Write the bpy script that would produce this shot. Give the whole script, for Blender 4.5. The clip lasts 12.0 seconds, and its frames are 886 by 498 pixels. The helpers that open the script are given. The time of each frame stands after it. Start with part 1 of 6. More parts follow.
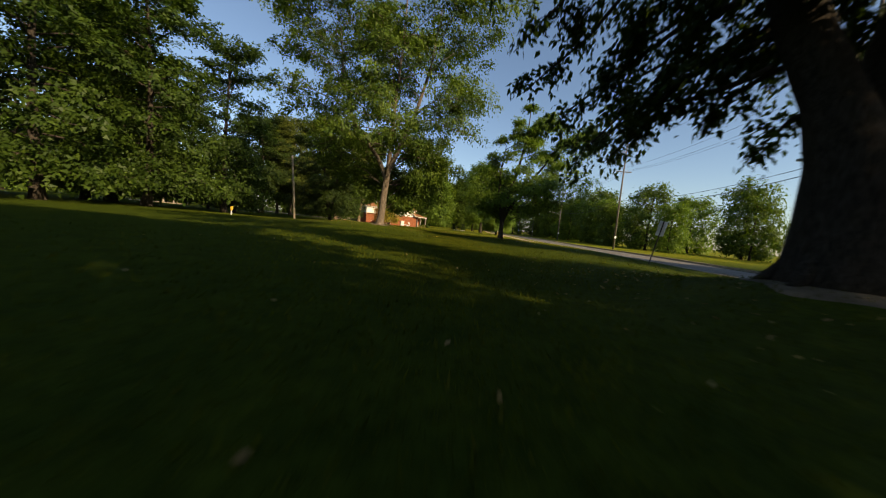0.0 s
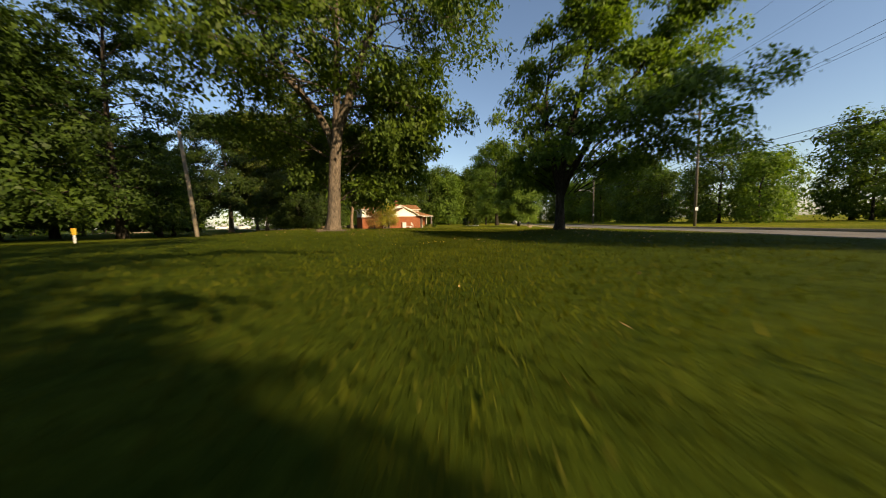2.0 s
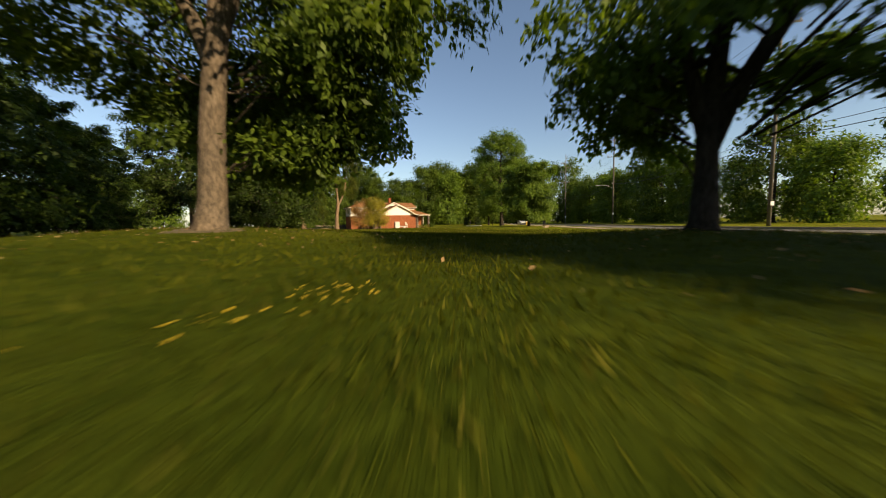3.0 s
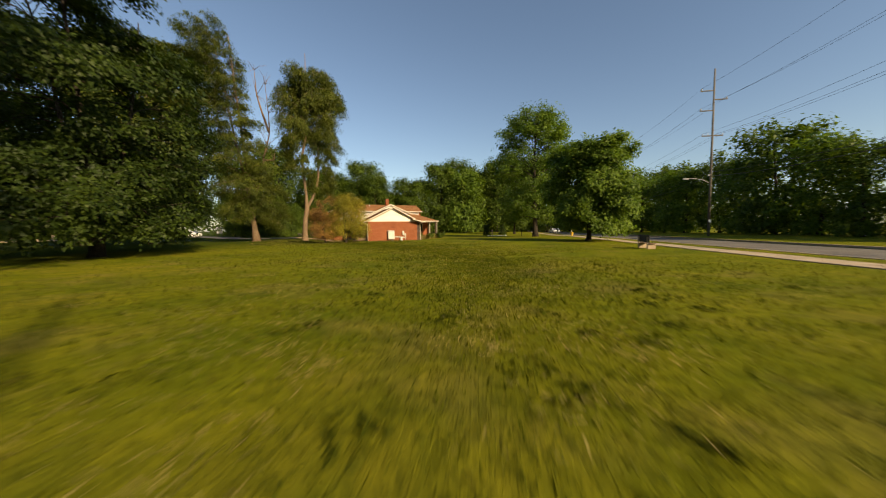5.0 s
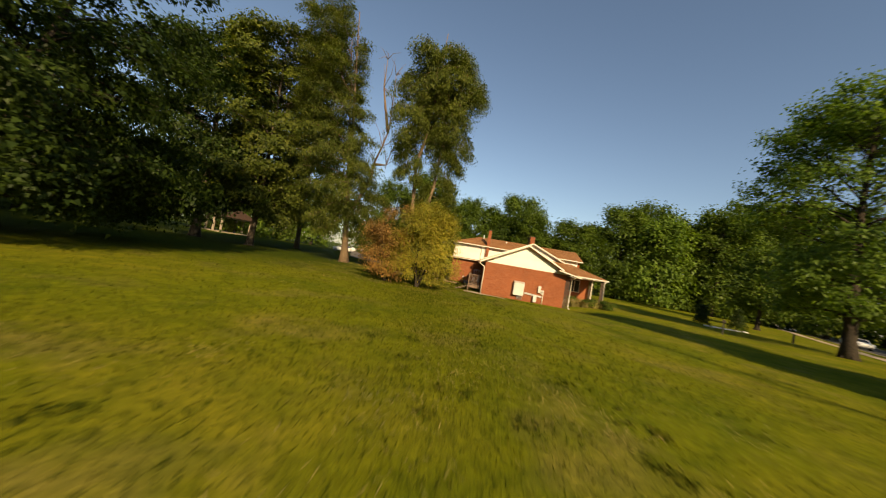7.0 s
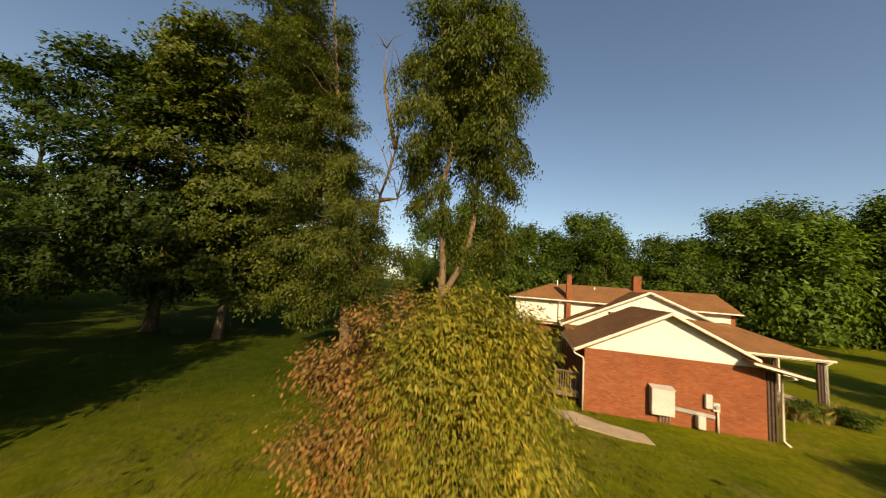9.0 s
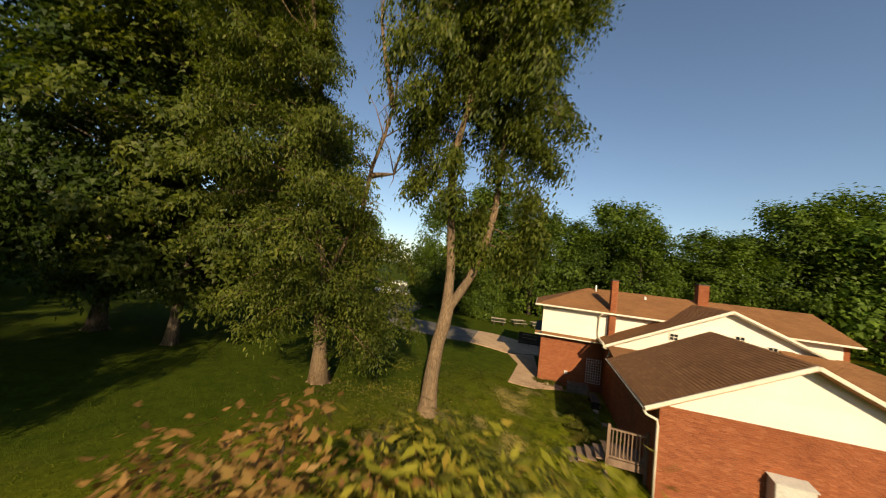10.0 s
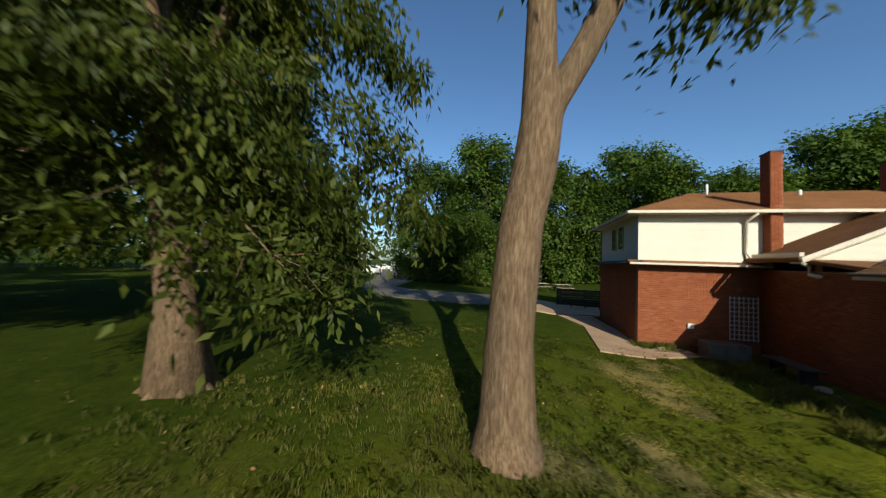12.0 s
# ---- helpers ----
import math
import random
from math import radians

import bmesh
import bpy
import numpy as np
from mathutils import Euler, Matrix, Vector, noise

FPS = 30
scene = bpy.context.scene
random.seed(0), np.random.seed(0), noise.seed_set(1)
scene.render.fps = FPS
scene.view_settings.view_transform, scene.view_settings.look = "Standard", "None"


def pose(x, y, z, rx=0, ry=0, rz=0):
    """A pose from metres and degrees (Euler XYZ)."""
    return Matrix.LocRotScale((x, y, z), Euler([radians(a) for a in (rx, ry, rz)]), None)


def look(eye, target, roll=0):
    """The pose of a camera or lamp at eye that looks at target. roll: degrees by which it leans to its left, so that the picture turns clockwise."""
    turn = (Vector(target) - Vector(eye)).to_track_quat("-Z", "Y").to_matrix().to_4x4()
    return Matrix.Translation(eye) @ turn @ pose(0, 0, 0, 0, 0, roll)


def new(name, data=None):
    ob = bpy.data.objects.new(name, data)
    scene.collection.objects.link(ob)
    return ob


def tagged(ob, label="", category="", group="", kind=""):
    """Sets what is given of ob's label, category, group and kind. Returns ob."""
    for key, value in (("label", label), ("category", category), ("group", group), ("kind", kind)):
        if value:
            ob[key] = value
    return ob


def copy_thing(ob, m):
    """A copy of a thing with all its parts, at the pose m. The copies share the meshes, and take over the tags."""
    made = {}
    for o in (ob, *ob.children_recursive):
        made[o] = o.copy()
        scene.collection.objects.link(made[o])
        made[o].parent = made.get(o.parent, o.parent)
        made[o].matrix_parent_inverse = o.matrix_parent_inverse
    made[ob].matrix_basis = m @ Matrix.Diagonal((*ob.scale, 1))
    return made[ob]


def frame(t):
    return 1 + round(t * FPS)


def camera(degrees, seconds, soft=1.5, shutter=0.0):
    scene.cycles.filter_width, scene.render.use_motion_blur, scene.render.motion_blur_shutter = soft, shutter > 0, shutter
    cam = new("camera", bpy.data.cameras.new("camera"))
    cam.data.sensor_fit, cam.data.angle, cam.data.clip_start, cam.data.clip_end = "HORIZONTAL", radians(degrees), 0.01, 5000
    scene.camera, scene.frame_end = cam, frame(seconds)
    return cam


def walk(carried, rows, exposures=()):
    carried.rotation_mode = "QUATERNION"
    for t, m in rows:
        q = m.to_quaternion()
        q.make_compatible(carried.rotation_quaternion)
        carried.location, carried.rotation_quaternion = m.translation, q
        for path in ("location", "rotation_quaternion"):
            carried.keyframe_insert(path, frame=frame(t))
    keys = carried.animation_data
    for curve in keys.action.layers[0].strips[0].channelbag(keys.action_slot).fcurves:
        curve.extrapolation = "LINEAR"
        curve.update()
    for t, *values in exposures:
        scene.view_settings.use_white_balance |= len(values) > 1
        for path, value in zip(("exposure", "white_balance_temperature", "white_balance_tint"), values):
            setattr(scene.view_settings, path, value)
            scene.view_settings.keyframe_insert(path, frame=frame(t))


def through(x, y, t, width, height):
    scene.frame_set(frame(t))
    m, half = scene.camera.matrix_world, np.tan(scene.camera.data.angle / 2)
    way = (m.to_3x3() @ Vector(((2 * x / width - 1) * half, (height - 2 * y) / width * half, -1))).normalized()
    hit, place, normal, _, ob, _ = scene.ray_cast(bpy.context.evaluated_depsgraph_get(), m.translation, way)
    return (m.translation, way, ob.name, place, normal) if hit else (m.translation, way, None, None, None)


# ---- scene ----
cam = camera(108.8, 12.0, soft=1.1, shutter=0.35)
PATH = [
    (0, (-0.157, 0.438, 0.911), (-0.142, 2.432, 0.756), 5.5),
    (0.5, (-0.019, 3.759, 0.874), (-0.045, 5.752, 0.716), 1.6),
    (1, (0.187, 7.06, 0.822), (0.132, 9.053, 0.656), -0.1),
    (1.5, (0.234, 10.577, 0.688), (0.167, 12.569, 0.521), -0.9),
    (2, (0.28, 14.323, 0.593), (0.207, 16.314, 0.424), -1.2),
    (2.5, (0.358, 18.456, 0.49), (0.281, 20.447, 0.319), -1.3),
    (3, (0.44, 22.845, 0.375), (0.364, 24.837, 0.21), -1.1),
    (3.5, (0.528, 27.151, 0.408), (0.447, 29.144, 0.263), -1.4),
    (5.3, (1.061, 44.046, 0.951), (0.798, 46.025, 0.832), 0.2),
    (5.5, (1.222, 45.836, 0.911), (0.872, 47.803, 0.806), 1.7),
    (6, (1.486, 50.724, 1.124), (0.849, 52.619, 1.063), 5.6),
    (6.5, (0.976, 55.066, 1.105), (0.03, 56.828, 1.12), 9.0),
    (7, (-0.481, 58.88, 1.389), (-1.633, 60.513, 1.465), 9.9),
    (7.5, (-2.079, 62.251, 1.498), (-3.365, 63.773, 1.668), 7.9),
    (7.7, (-2.907, 63.21, 1.647), (-4.223, 64.703, 1.853), 7.2),
    (9.3, (-9.143, 69.87, 5.316), (-10.548, 71.279, 5.513), 4.3),
    (9.5, (-9.844, 70.729, 5.529), (-11.263, 72.127, 5.706), 4.6),
    (10, (-11.601, 72.567, 5.755), (-13.062, 73.927, 5.871), 6.5),
    (10.1, (-11.972, 72.852, 5.708), (-13.447, 74.199, 5.799), 7.3),
    (10.5, (-13.4, 74.174, 5.348), (-14.898, 75.498, 5.412), 8.2),
    (11, (-15.321, 75.641, 4.309), (-16.818, 76.967, 4.35), 7.6),
    (11.5, (-17.396, 77.107, 2.936), (-18.863, 78.465, 3.005), 5.6),
    (12, (-19.52, 78.482, 1.954), (-20.894, 79.933, 2.036), 2.0),
]
walk(cam, [(t, look(eye, target, roll)) for t, eye, target, roll in PATH],
     [(0, 0.95, 7050, 11), (1.5, 1.07, 7150, 12), (2.5, 0.98, 7200, 11), (3.5, 0.92, 7400, 11), (5.5, 0.82, 7450, 10), (7.5, 0.82, 7750, 10), (9.3, 0.77, 7450, 11),
      (10.5, 0.67, 6650, 8), (11.5, 0.52, 5700, 5), (12, 0.44, 5350, 3)])

# ---- world, sun ----
SUN_AZ, SUN_EL = 130.0, 26.3            # degrees clockwise from +y, above the horizon
to_sun = Vector((math.sin(radians(SUN_AZ)) * math.cos(radians(SUN_EL)),
                 math.cos(radians(SUN_AZ)) * math.cos(radians(SUN_EL)), math.sin(radians(SUN_EL))))
world = bpy.data.worlds.new("world")
scene.world = world
world.use_nodes = True
wn = world.node_tree.nodes
sky = wn.new("ShaderNodeTexSky")
sky.sky_type, sky.sun_disc = "NISHITA", False
sky.sun_elevation, sky.sun_rotation = radians(SUN_EL), radians(SUN_AZ)
sky.air_density, sky.dust_density, sky.ozone_density = 1.0, 0.7, 2.3
wn["Background"].inputs["Strength"].default_value = 0.084
world.node_tree.links.new(sky.outputs[0], wn["Background"].inputs["Color"])
lamp = bpy.data.lights.new("sun", "SUN")
lamp.energy, lamp.angle, lamp.color = 4.6, radians(0.6), (1.0, 0.80, 0.52)
new("sun", lamp).matrix_world = look(to_sun * 100, (0, 0, 0))


# ---- materials ----
def material(name):
    m = bpy.data.materials.new(name)
    m.use_nodes = True
    return m, m.node_tree.nodes, m.node_tree.links, m.node_tree.nodes["Principled BSDF"]


def ramp(nodes, links, source, stops):
    r = nodes.new("ShaderNodeValToRGB")
    e = r.color_ramp.elements
    while len(e) < len(stops):
        e.new(0.5)
    for el, (p, c) in zip(e, stops):
        el.position, el.color = p, (*c, 1)
    links.new(source, r.inputs[0])
    return r.outputs[0]


def noise_tex(nodes, links, scale, detail=4.0, rough=0.55, coords="Object", stretch=None):
    tc = nodes.new("ShaderNodeTexCoord")
    n = nodes.new("ShaderNodeTexNoise")
    n.inputs["Scale"].default_value, n.inputs["Detail"].default_value, n.inputs["Roughness"].default_value = scale, detail, rough
    if stretch:
        mp = nodes.new("ShaderNodeMapping")
        mp.inputs["Scale"].default_value = stretch
        links.new(tc.outputs[coords], mp.inputs[0])
        links.new(mp.outputs[0], n.inputs["Vector"])
    else:
        links.new(tc.outputs[coords], n.inputs["Vector"])
    return n.outputs["Fac"]


def mixed(nodes, links, fac, a, b, mode="MIX"):
    m = nodes.new("ShaderNodeMix")
    m.data_type, m.blend_type = "RGBA", mode
    for value, socket in ((fac, m.inputs[0]), (a, m.inputs[6]), (b, m.inputs[7])):
        if hasattr(value, "is_output"):
            links.new(value, socket)
        else:
            socket.default_value = value if isinstance(value, float) else (*value, 1)
    return m.outputs[2]


def bumped(nodes, links, bsdf, height, strength, distance):
    b = nodes.new("ShaderNodeBump")
    b.inputs["Strength"].default_value, b.inputs["Distance"].default_value = strength, distance
    links.new(height, b.inputs["Height"])
    links.new(b.outputs[0], bsdf.inputs["Normal"])


def worn(name, dark, light, rough=0.8, scale=6.0, fine=60.0, bump=0.3, depth=0.01, metal=0.0, stretch=None):
    """A surface whose colour wanders between two tones at two scales."""
    m, n, l, b = material(name)
    big, small = noise_tex(n, l, scale, stretch=stretch), noise_tex(n, l, fine, 3.0, stretch=stretch)
    c = ramp(n, l, big, ((0.3, dark), (0.7, light)))
    s = ramp(n, l, small, ((0.3, (0.72, 0.72, 0.72)), (0.7, (1.12, 1.12, 1.12))))
    l.new(mixed(n, l, 1.0, c, s, "MULTIPLY"), b.inputs["Base Color"])
    b.inputs["Roughness"].default_value, b.inputs["Metallic"].default_value = rough, metal
    if bump:
        bumped(n, l, b, small, bump, depth)
    return m


def leaves(name, tones, through=0.42, rough=0.5):
    """Foliage: each leaf has its own tone, light shines partly through."""
    m, n, l, b = material(name)
    g = n.new("ShaderNodeNewGeometry")
    mean = [sum(t[k] for t in tones) / len(tones) for k in range(3)]
    c = ramp(n, l, g.outputs["Random Per Island"], [(i / (len(tones) - 1), tuple(0.6 * t[k] + 0.4 * mean[k] for k in range(3))) for i, t in enumerate(tones)])
    patch = ramp(n, l, noise_tex(n, l, 0.35, 2.0), ((0.35, (0.74, 0.77, 0.8)), (0.65, (1.2, 1.14, 1.0))))
    spray = ramp(n, l, noise_tex(n, l, 1.6, 2.0), ((0.32, (0.7, 0.74, 0.74)), (0.68, (1.25, 1.2, 1.1))))
    c = mixed(n, l, 1.0, mixed(n, l, 1.0, c, patch, "MULTIPLY"), spray, "MULTIPLY")
    l.new(c, b.inputs["Base Color"])
    b.inputs["Roughness"].default_value = rough
    b.inputs["Specular IOR Level"].default_value = 0.16 if rough < 0.8 else 0.03
    t = n.new("ShaderNodeBsdfTranslucent")
    l.new(mixed(n, l, 1.0, c, (1.25, 1.3, 0.55), "MULTIPLY"), t.inputs[0])
    mx = n.new("ShaderNodeMixShader")
    mx.inputs[0].default_value = through
    l.new(b.outputs[0], mx.inputs[1])
    l.new(t.outputs[0], mx.inputs[2])
    l.new(mx.outputs[0], n["Material Output"].inputs[0])
    return m


def bark(name, dark, light, crack=0.44):
    m, n, l, b = material(name)
    rough = noise_tex(n, l, 7.0, 8.0, 0.7, stretch=(3.2, 3.2, 0.5))
    c = ramp(n, l, rough, ((0.34, dark), (0.6, light), (0.8, tuple(min(1, v * 1.25) for v in light))))
    blotch = ramp(n, l, noise_tex(n, l, 0.8, 3.0), ((0.35, (0.75, 0.76, 0.76)), (0.7, (1.1, 1.06, 1.0))))
    ridge = noise_tex(n, l, 52.0, 5.0, 0.6, stretch=(1.0, 1.0, 0.10))
    cracks = ramp(n, l, ridge, ((0.38, (crack, crack * 0.96, crack * 0.92)), (0.54, (1.0, 1.0, 1.0)), (0.7, (1.15, 1.13, 1.1))))
    l.new(mixed(n, l, 1.0, mixed(n, l, 1.0, c, blotch, "MULTIPLY"), cracks, "MULTIPLY"), b.inputs["Base Color"])
    b.inputs["Roughness"].default_value = 0.92
    b.inputs["Specular IOR Level"].default_value = 0.15
    bumped(n, l, b, ridge, 1.0, 0.03)
    return m


def lawn():
    m, n, l, b = material("lawn")
    base = ramp(n, l, noise_tex(n, l, 0.22, 5.0, 0.6), ((0.30, (0.085, 0.112, 0.008)), (0.5, (0.135, 0.146, 0.009)), (0.70, (0.175, 0.165, 0.015))))
    fine = ramp(n, l, noise_tex(n, l, 7.0, 6.0, 0.75), ((0.30, (0.62, 0.66, 0.62)), (0.70, (1.32, 1.29, 1.2))))
    tuft = ramp(n, l, noise_tex(n, l, 1.7, 4.0, 0.65), ((0.36, (0.78, 0.84, 0.8)), (0.64, (1.16, 1.12, 1.08))))
    dry = ramp(n, l, noise_tex(n, l, 0.55, 4.0, 0.6), ((0.52, (0, 0, 0)), (0.72, (0.55, 0.55, 0.55))))
    c = mixed(n, l, dry, base, (0.20, 0.155, 0.05))
    # darker green towards the southern end and on the western lawn
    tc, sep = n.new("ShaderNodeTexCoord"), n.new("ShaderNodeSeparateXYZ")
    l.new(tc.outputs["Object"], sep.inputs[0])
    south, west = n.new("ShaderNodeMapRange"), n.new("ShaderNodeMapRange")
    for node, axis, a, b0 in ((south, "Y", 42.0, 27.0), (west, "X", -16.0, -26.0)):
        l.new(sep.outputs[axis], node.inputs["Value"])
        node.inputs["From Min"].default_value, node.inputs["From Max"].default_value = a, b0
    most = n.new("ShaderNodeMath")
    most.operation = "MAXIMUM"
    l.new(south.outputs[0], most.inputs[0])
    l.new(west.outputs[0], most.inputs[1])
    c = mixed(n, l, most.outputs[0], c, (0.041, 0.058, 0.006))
    l.new(mixed(n, l, 1.0, mixed(n, l, 1.0, c, fine, "MULTIPLY"), tuft, "MULTIPLY"), b.inputs["Base Color"])
    b.inputs["Roughness"].default_value = 0.9
    b.inputs["Specular IOR Level"].default_value = 0.03
    bumped(n, l, b, noise_tex(n, l, 22.0, 4.0, 0.7), 0.8, 0.06)
    return m


def pieces(name, tones, rough=0.85, fine=40.0, bump=0.35, stains=0.16):
    """For bricks, shingles and boards: every piece has a tone of its own."""
    m, n, l, b = material(name)
    oi, g = n.new("ShaderNodeObjectInfo"), n.new("ShaderNodeNewGeometry")
    add = n.new("ShaderNodeMath")
    add.operation = "ADD"
    l.new(oi.outputs["Random"], add.inputs[0])
    l.new(g.outputs["Random Per Island"], add.inputs[1])
    fr = n.new("ShaderNodeMath")
    fr.operation = "FRACT"
    l.new(add.outputs[0], fr.inputs[0])
    c = ramp(n, l, fr.outputs[0], [(i / (len(tones) - 1), t) for i, t in enumerate(tones)])
    small = noise_tex(n, l, fine, 4.0)
    s = ramp(n, l, small, ((0.3, (1 - 1.25 * stains,) * 3), (0.7, (1 + 0.6 * stains,) * 3)))
    stain = ramp(n, l, noise_tex(n, l, 0.7, 4.0), ((0.35, (1 - stains,) * 3), (0.65, (1 + 0.28 * stains,) * 3)))
    c = mixed(n, l, 1.0, mixed(n, l, 1.0, c, s, "MULTIPLY"), stain, "MULTIPLY")
    l.new(c, b.inputs["Base Color"])
    b.inputs["Roughness"].default_value = rough
    b.inputs["Specular IOR Level"].default_value = 0.12
    bumped(n, l, b, small, bump, 0.006)
    return m


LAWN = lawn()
GRASS = leaves("grass_blades", ((0.028, 0.044, 0.004), (0.055, 0.074, 0.006), (0.08, 0.09, 0.009), (0.105, 0.1, 0.02)), 0.35, 0.9)
ASPHALT = worn("asphalt", (0.09, 0.082, 0.07), (0.15, 0.135, 0.115), 0.9, 0.6, 90.0, 0.4, 0.01)
PAVING = worn("paving", (0.34, 0.225, 0.135), (0.47, 0.33, 0.21), 0.9, 1.2, 70.0, 0.35, 0.006)
CONCRETE = worn("concrete", (0.31, 0.235, 0.16), (0.47, 0.37, 0.26), 0.9, 1.2, 70.0, 0.3, 0.006)
SOIL = worn("bare_soil", (0.05, 0.04, 0.022), (0.14, 0.105, 0.06), 0.95, 2.0, 40.0, 0.5, 0.02)
BARK_GREY = bark("grey_bark", (0.05, 0.041, 0.032), (0.20, 0.16, 0.122))
BARK_DARK = bark("dark_bark", (0.018, 0.015, 0.012), (0.075, 0.062, 0.05))
BARK_TAN = bark("tan_bark", (0.125, 0.084, 0.052), (0.25, 0.18, 0.118), 0.62)
LEAF_MAPLE = leaves("maple_leaves", ((0.039, 0.072, 0.011), (0.076, 0.126, 0.017), (0.127, 0.182, 0.028)))
LEAF_WOOD = leaves("woodland_leaves", ((0.021, 0.042, 0.008), (0.041, 0.077, 0.013), (0.073, 0.115, 0.018)))
LEAF_DARK = leaves("dark_leaves", ((0.015, 0.031, 0.007), (0.031, 0.057, 0.010), (0.056, 0.086, 0.015)))
LEAF_BRIGHT = leaves("bright_leaves", ((0.058, 0.108, 0.018), (0.106, 0.178, 0.026), (0.162, 0.240, 0.039)), 0.46)
LEAF_OLIVE = leaves("olive_leaves", ((0.028, 0.048, 0.008), (0.058, 0.086, 0.012), (0.092, 0.122, 0.017), (0.16, 0.17, 0.042)))
LEAF_YELLOW = leaves("yellowing_leaves", ((0.12, 0.16, 0.02), (0.22, 0.235, 0.028), (0.32, 0.29, 0.042), (0.36, 0.24, 0.05)), 0.38)
LEAF_RUST = leaves("rusty_leaves", ((0.22, 0.12, 0.04), (0.32, 0.16, 0.06), (0.28, 0.2, 0.06)), 0.3)
BRICK = pieces("red_brick", ((0.20, 0.062, 0.028), (0.27, 0.088, 0.038), (0.235, 0.075, 0.033), (0.31, 0.112, 0.052)))
MORTAR = worn("mortar", (0.27, 0.13, 0.078), (0.32, 0.17, 0.105), 0.95, 3.0, 80.0)
SIDING = pieces("cream_siding", ((0.66, 0.635, 0.56), (0.68, 0.655, 0.58)), 0.6, 25.0, 0.1, 0.06)
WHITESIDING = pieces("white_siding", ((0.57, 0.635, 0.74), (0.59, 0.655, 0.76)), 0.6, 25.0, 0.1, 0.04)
TRIM = worn("cream_trim", (0.56, 0.51, 0.42), (0.66, 0.61, 0.51), 0.5, 3.0, 40.0, 0.05)
SHINGLE = pieces("brown_shingle", ((0.215, 0.105, 0.048), (0.255, 0.126, 0.056), (0.235, 0.116, 0.052), (0.28, 0.142, 0.064)), 0.95, 60.0, 0.5)
DECKWOOD = worn("weathered_wood", (0.12, 0.075, 0.05), (0.24, 0.16, 0.11), 0.85, 3.0, 50.0, 0.3, 0.01, stretch=(1, 1, 0.2))
GREYWOOD = worn("greyed_wood", (0.26, 0.21, 0.16), (0.42, 0.35, 0.27), 0.85, 3.0, 50.0, 0.3, 0.01)
BROWNPAINT = worn("brown_paint", (0.045, 0.024, 0.015), (0.085, 0.045, 0.028), 0.7, 4.0, 50.0, 0.15)
DARKWOOD = worn("dark_wood", (0.02, 0.018, 0.016), (0.05, 0.045, 0.04), 0.8, 3.0, 50.0, 0.3)
POLEWOOD = worn("pole_wood", (0.085, 0.075, 0.058), (0.16, 0.14, 0.11), 0.9, 2.0, 30.0, 0.4, 0.01, stretch=(2, 2, 0.15))
PALEWOOD = worn("pale_pole_wood", (0.16, 0.13, 0.095), (0.29, 0.24, 0.18), 0.9, 2.0, 30.0, 0.4, 0.01, stretch=(2, 2, 0.15))
GREYMETAL = worn("grey_metal", (0.30, 0.30, 0.29), (0.42, 0.42, 0.40), 0.5, 2.0, 30.0, 0.05, metal=0.4)
BOXPAINT = worn("beige_metal_paint", (0.44, 0.43, 0.40), (0.53, 0.52, 0.48), 0.5, 2.0, 30.0, 0.05)
CABLE = worn("black_cable", (0.02, 0.02, 0.02), (0.04, 0.04, 0.04), 0.6, 2.0, 30.0, 0.0)
DARKMETAL = worn("dark_metal", (0.03, 0.025, 0.02), (0.07, 0.055, 0.045), 0.7, 4.0, 50.0, 0.1)
SIGNFACE = worn("sign_back", (0.58, 0.58, 0.56), (0.70, 0.70, 0.68), 0.45, 2.0, 30.0, 0.0, metal=0.2)
YELLOW = worn("yellow_paint", (0.55, 0.33, 0.02), (0.7, 0.45, 0.04), 0.5, 4.0, 40.0, 0.1)
WHITEPAINT = worn("white_paint", (0.7, 0.7, 0.68), (0.8, 0.8, 0.78), 0.4, 2.0, 30.0, 0.0)
RUBBER = worn("rubber", (0.02, 0.02, 0.02), (0.04, 0.04, 0.04), 0.9, 5.0, 50.0, 0.1)
# planter stone, its colour darkened for shade the sun lamp doesn't give there
SHADEDSTONE = worn("shaded_stone", (0.09, 0.078, 0.065), (0.17, 0.15, 0.125), 0.92, 3.0, 50.0, 0.4, 0.01)
PETAL = worn("yellow_petal", (0.6, 0.42, 0.02), (0.75, 0.55, 0.05), 0.7, 5.0, 50.0, 0.0)
GLASS_DARK = material("window_glass")[0]
gb = GLASS_DARK.node_tree.nodes["Principled BSDF"]
gb.inputs["Base Color"].default_value, gb.inputs["Roughness"].default_value = (0.02, 0.022, 0.025, 1), 0.06


# ---- building blocks ----
def part(name, bm, mat, parent=None, label=""):
    me = bpy.data.meshes.new(name)
    bm.to_mesh(me)
    bm.free()
    me.materials.append(mat)
    ob = new(name, me)
    ob.parent = parent
    return tagged(ob, label) if label else ob


def box(bm, x0, y0, z0, x1, y1, z1, bevel=0.0, turn=None):
    made = bmesh.ops.create_cube(bm, size=1.0)["verts"]
    bmesh.ops.transform(bm, matrix=Matrix.Translation(((x0 + x1) / 2, (y0 + y1) / 2, (z0 + z1) / 2)) @ Matrix.Diagonal((x1 - x0, y1 - y0, z1 - z0, 1)), verts=made)
    if turn:
        bmesh.ops.transform(bm, matrix=turn, verts=made)
    if bevel:
        bmesh.ops.bevel(bm, geom=list({e for v in made for e in v.link_edges}), offset=bevel, segments=1, affect="EDGES")
    return bm


def boxed(*a, **k):
    return box(bmesh.new(), *a, **k)


